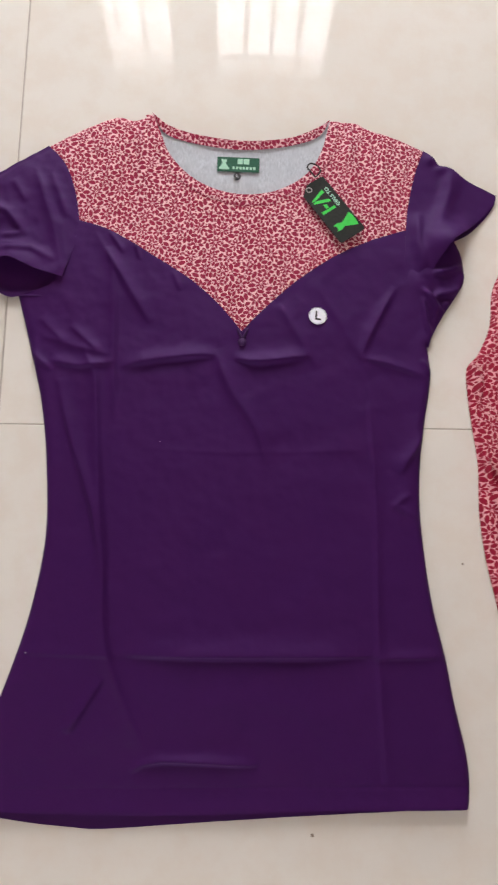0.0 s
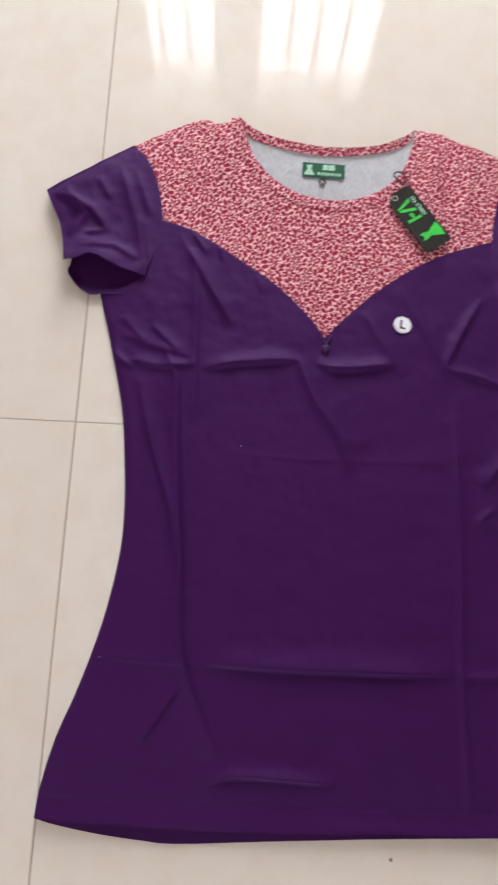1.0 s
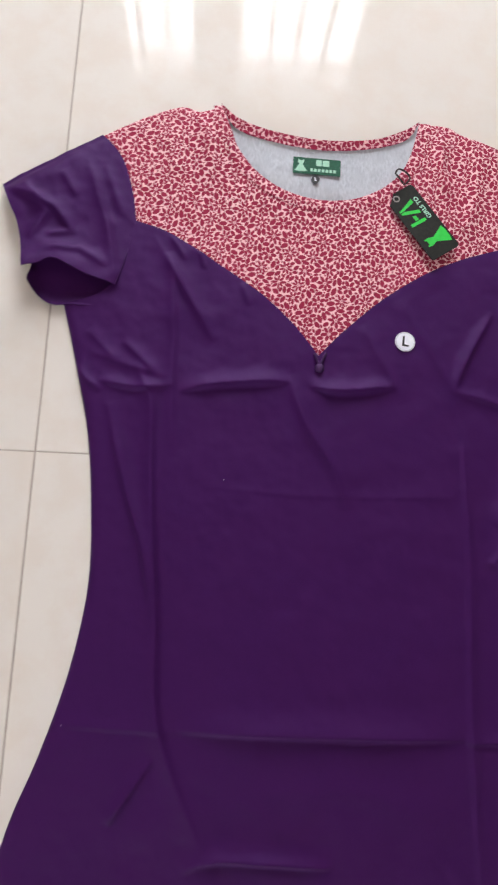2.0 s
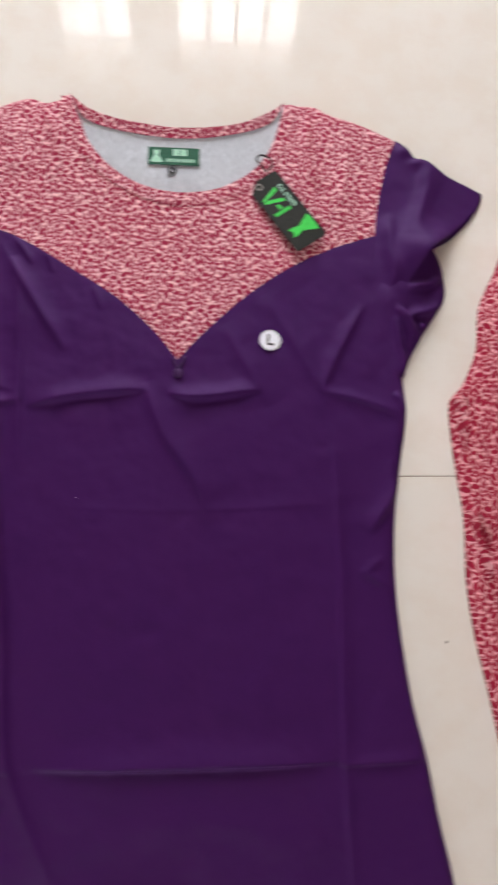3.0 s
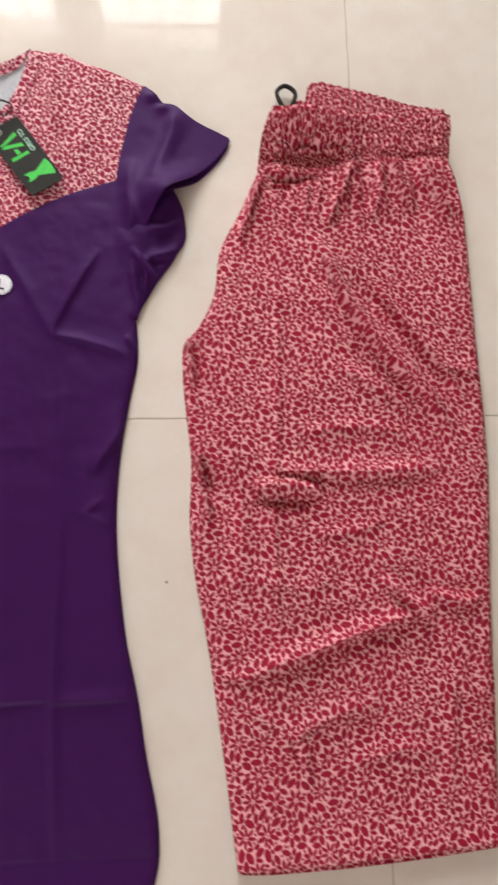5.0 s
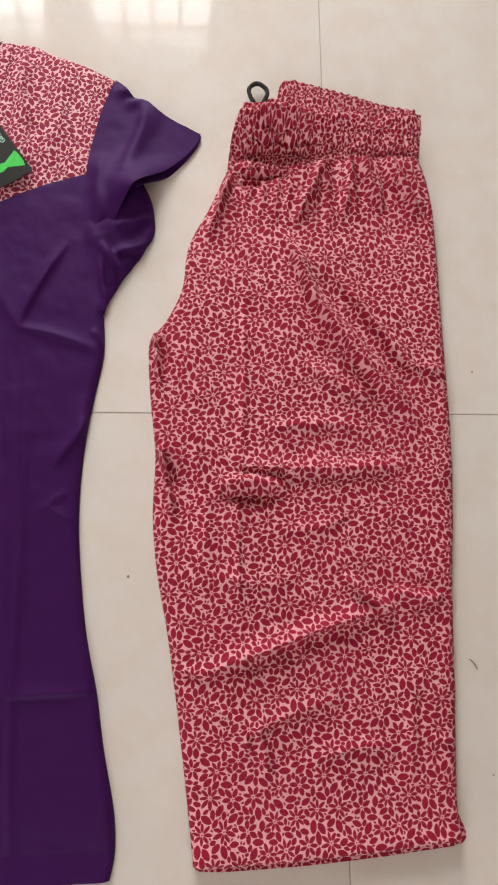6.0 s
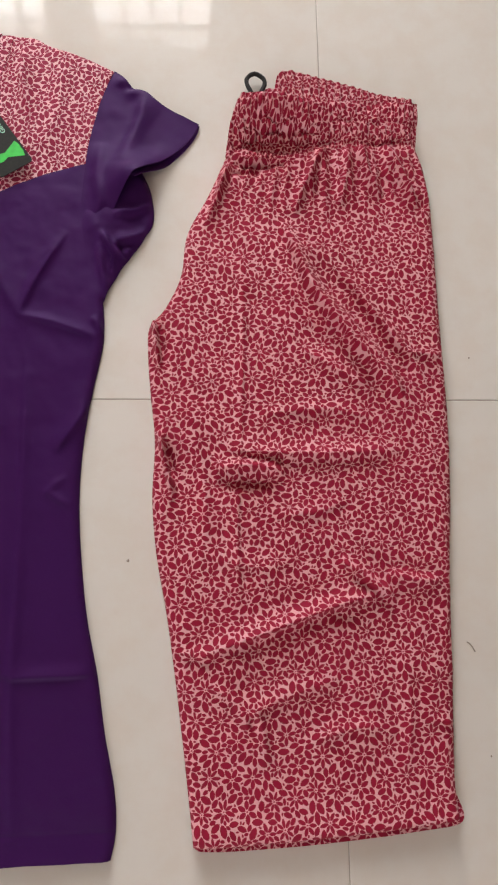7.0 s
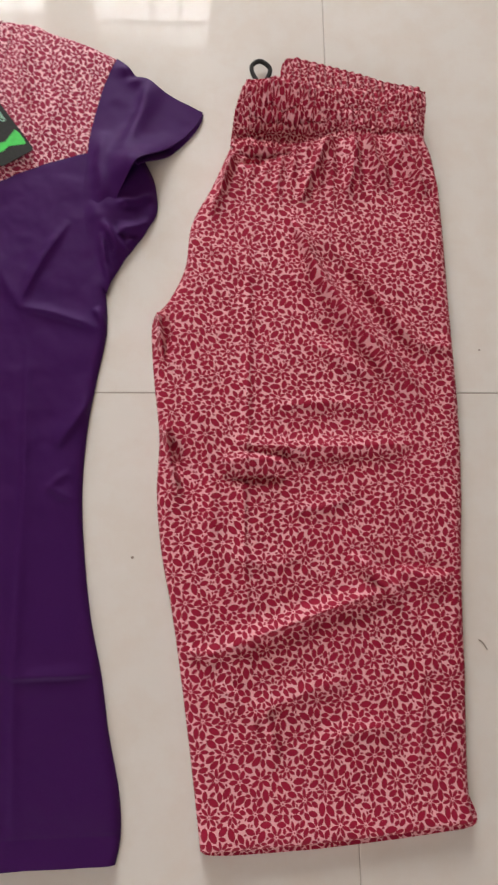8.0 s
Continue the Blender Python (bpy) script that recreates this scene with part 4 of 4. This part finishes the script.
def waist_height(p):
    u = np.clip((p[:, 1] - 0.285) / 0.080, 0, 1)
    left = np.exp(-(((p[:, 0] - 0.735) / 0.045) ** 2))
    z = 0.016 + 0.006 * left + 0.002 * np.sin(math.pi * u) ** 0.7 + 0.018 * u
    ripple = np.sin(p[:, 0] * 980 + 2.2 * np.sin(p[:, 1] * 60) + 4 * value_noise(p, 26, 2))
    z += 0.0019 * ripple * (0.25 + 0.75 * np.abs(np.cos(u * 3 * math.pi))) * (0.5 + value_noise(p, 70, 2)) * (1 + 1.3 * left)
    z += 0.0022 * value_noise(p, 130, 2)
    for row in (0.30, 0.324, 0.346):
        z -= 0.0020 * np.exp(-(((p[:, 1] - row + 0.0015 * np.sin(p[:, 0] * 90)) / 0.0025) ** 2))
    # bunched by the cord: a high lip with a hollow in front of it
    z += 0.012 * np.exp(-(((p[:, 0] - 0.745) / 0.042) ** 2 + ((p[:, 1] - 0.338) / 0.012) ** 2))
    z -= 0.021 * np.exp(-(((p[:, 0] - 0.745) / 0.048) ** 2 + ((p[:, 1] - 0.303) / 0.019) ** 2))
    # deep pleats where the elastic is drawn in
    for y, x0, x1 in ((0.327, 0.712, 0.775), (0.317, 0.700, 0.800), (0.307, 0.698, 0.790), (0.297, 0.694, 0.770)):
        pleat = [(x, y + 0.0022 * math.sin(x * 210 + y * 900)) for x in np.linspace(x0, x1, 12)]
        z += crease(p, pleat, -0.012, 0.0034, 0.0030, 0.3)
    edge = np.minimum(np.abs(p[:, 0] - 0.695), np.abs(p[:, 0] - 0.910))
    return np.maximum(z - 0.006 * np.exp(-((edge / 0.007) ** 2)), 0.004)


piece("waistband", w_front, waist_height, PRINT_GATHERED, trousers, PT_AT, "gathered elastic waistband", 0.0017)
w_back = loop_of(spline([(0.742, 0.350), (0.745, 0.380), (0.750, 0.396), (0.763, 0.400)]), spline([(0.763, 0.400), (0.800, 0.391), (0.834, 0.383), (0.870, 0.373), (0.909, 0.368)]), spline([(0.909, 0.368), (0.909, 0.352)]), np.array([(0.83, 0.345)]))
piece("back_waistband", w_back, lambda p: 0.008 + 0.003 * np.clip((p[:, 1] - 0.355) / 0.04, 0, 1) + 0.0014 * np.sin(p[:, 0] * 700 + 3 * value_noise(p, 25, 2)), PRINT_GATHERED, trousers, PT_AT, "back of the waistband standing above the front", 0.0024)
w_fly = loop_of(spline([(0.718, 0.355), (0.728, 0.372), (0.742, 0.376), (0.752, 0.372), (0.750, 0.352)]), np.array([(0.735, 0.345)]))
piece("waistband_fold", w_fly, lambda p: 0.0095 + 0.0012 * np.sin(p[:, 0] * 700), PRINT_GATHERED, trousers, PT_AT, step=0.003)
px, py = PT_AT
cord = spline([(0.7195, 0.352, 0.012), (0.7175, 0.364, 0.013), (0.7120, 0.377, 0.012), (0.7120, 0.388, 0.010), (0.7210, 0.3950, 0.009), (0.7310, 0.389, 0.009), (0.7325, 0.380, 0.010), (0.7270, 0.366, 0.012), (0.7235, 0.352, 0.012)], 0.003)
part("drawstring", tube("drawstring", cord - np.array([px, py, 0]), 0.0026, CORD, sides=8), trousers, "black round cord loop")

# ---- crumbs on the floor ----
for x, y, r in ((0.582, -0.171, 0.0014), (0.958, 0.049, 0.0010), (0.949, -0.371, 0.0010), (0.391, -0.477, 0.0020)):
    bm = bmesh.new()
    bmesh.ops.create_icosphere(bm, subdivisions=2, radius=r)
    for v in bm.verts:
        v.co *= 1 + 0.4 * noise.noise(v.co * 900)
        v.co.z = v.co.z * 0.5 + r * 0.45
    c = tagged(new("crumb", from_bm("crumb", bm, DUST, True)), "tiny brown crumb lying on the tile floor", "crumb", "crumbs on the floor")
    c.location = (x, y, 0)
hair = spline([(0, 0, 0.0007), (0.004, -0.003, 0.0009), (0.008, -0.010, 0.0007)], 0.001)
h = tagged(new("thread", tube("thread", hair, 0.0006, DUST, sides=5)), "short dark loose thread on the tile floor", "thread")
h.location = (0.932, -0.259, 0)

# ---- the floor tiles ----
bm = bmesh.new()
box_bm(bm, -PITCH / 2 + GAP / 2, -PITCH / 2 + GAP / 2, -0.009, PITCH / 2 - GAP / 2, PITCH / 2 - GAP / 2, 0.0)
top = [e for e in bm.edges if all(v.co.z > -0.001 for v in e.verts)]
bmesh.ops.bevel(bm, geom=top, offset=0.0006, segments=1, affect="EDGES")
tile_mesh = from_bm("tile", bm, TILE)
for i in range(-2, 4):
    for j in range(-3, 3):
        t = part("tile", tile_mesh, floor)
        # the joints are not all equally wide
        t.location = (PITCH * (i + 0.5) - (0.0007 if i < 0 else 0.0005 if i > 0 else 0.0), PITCH * (j + 0.5), 0)
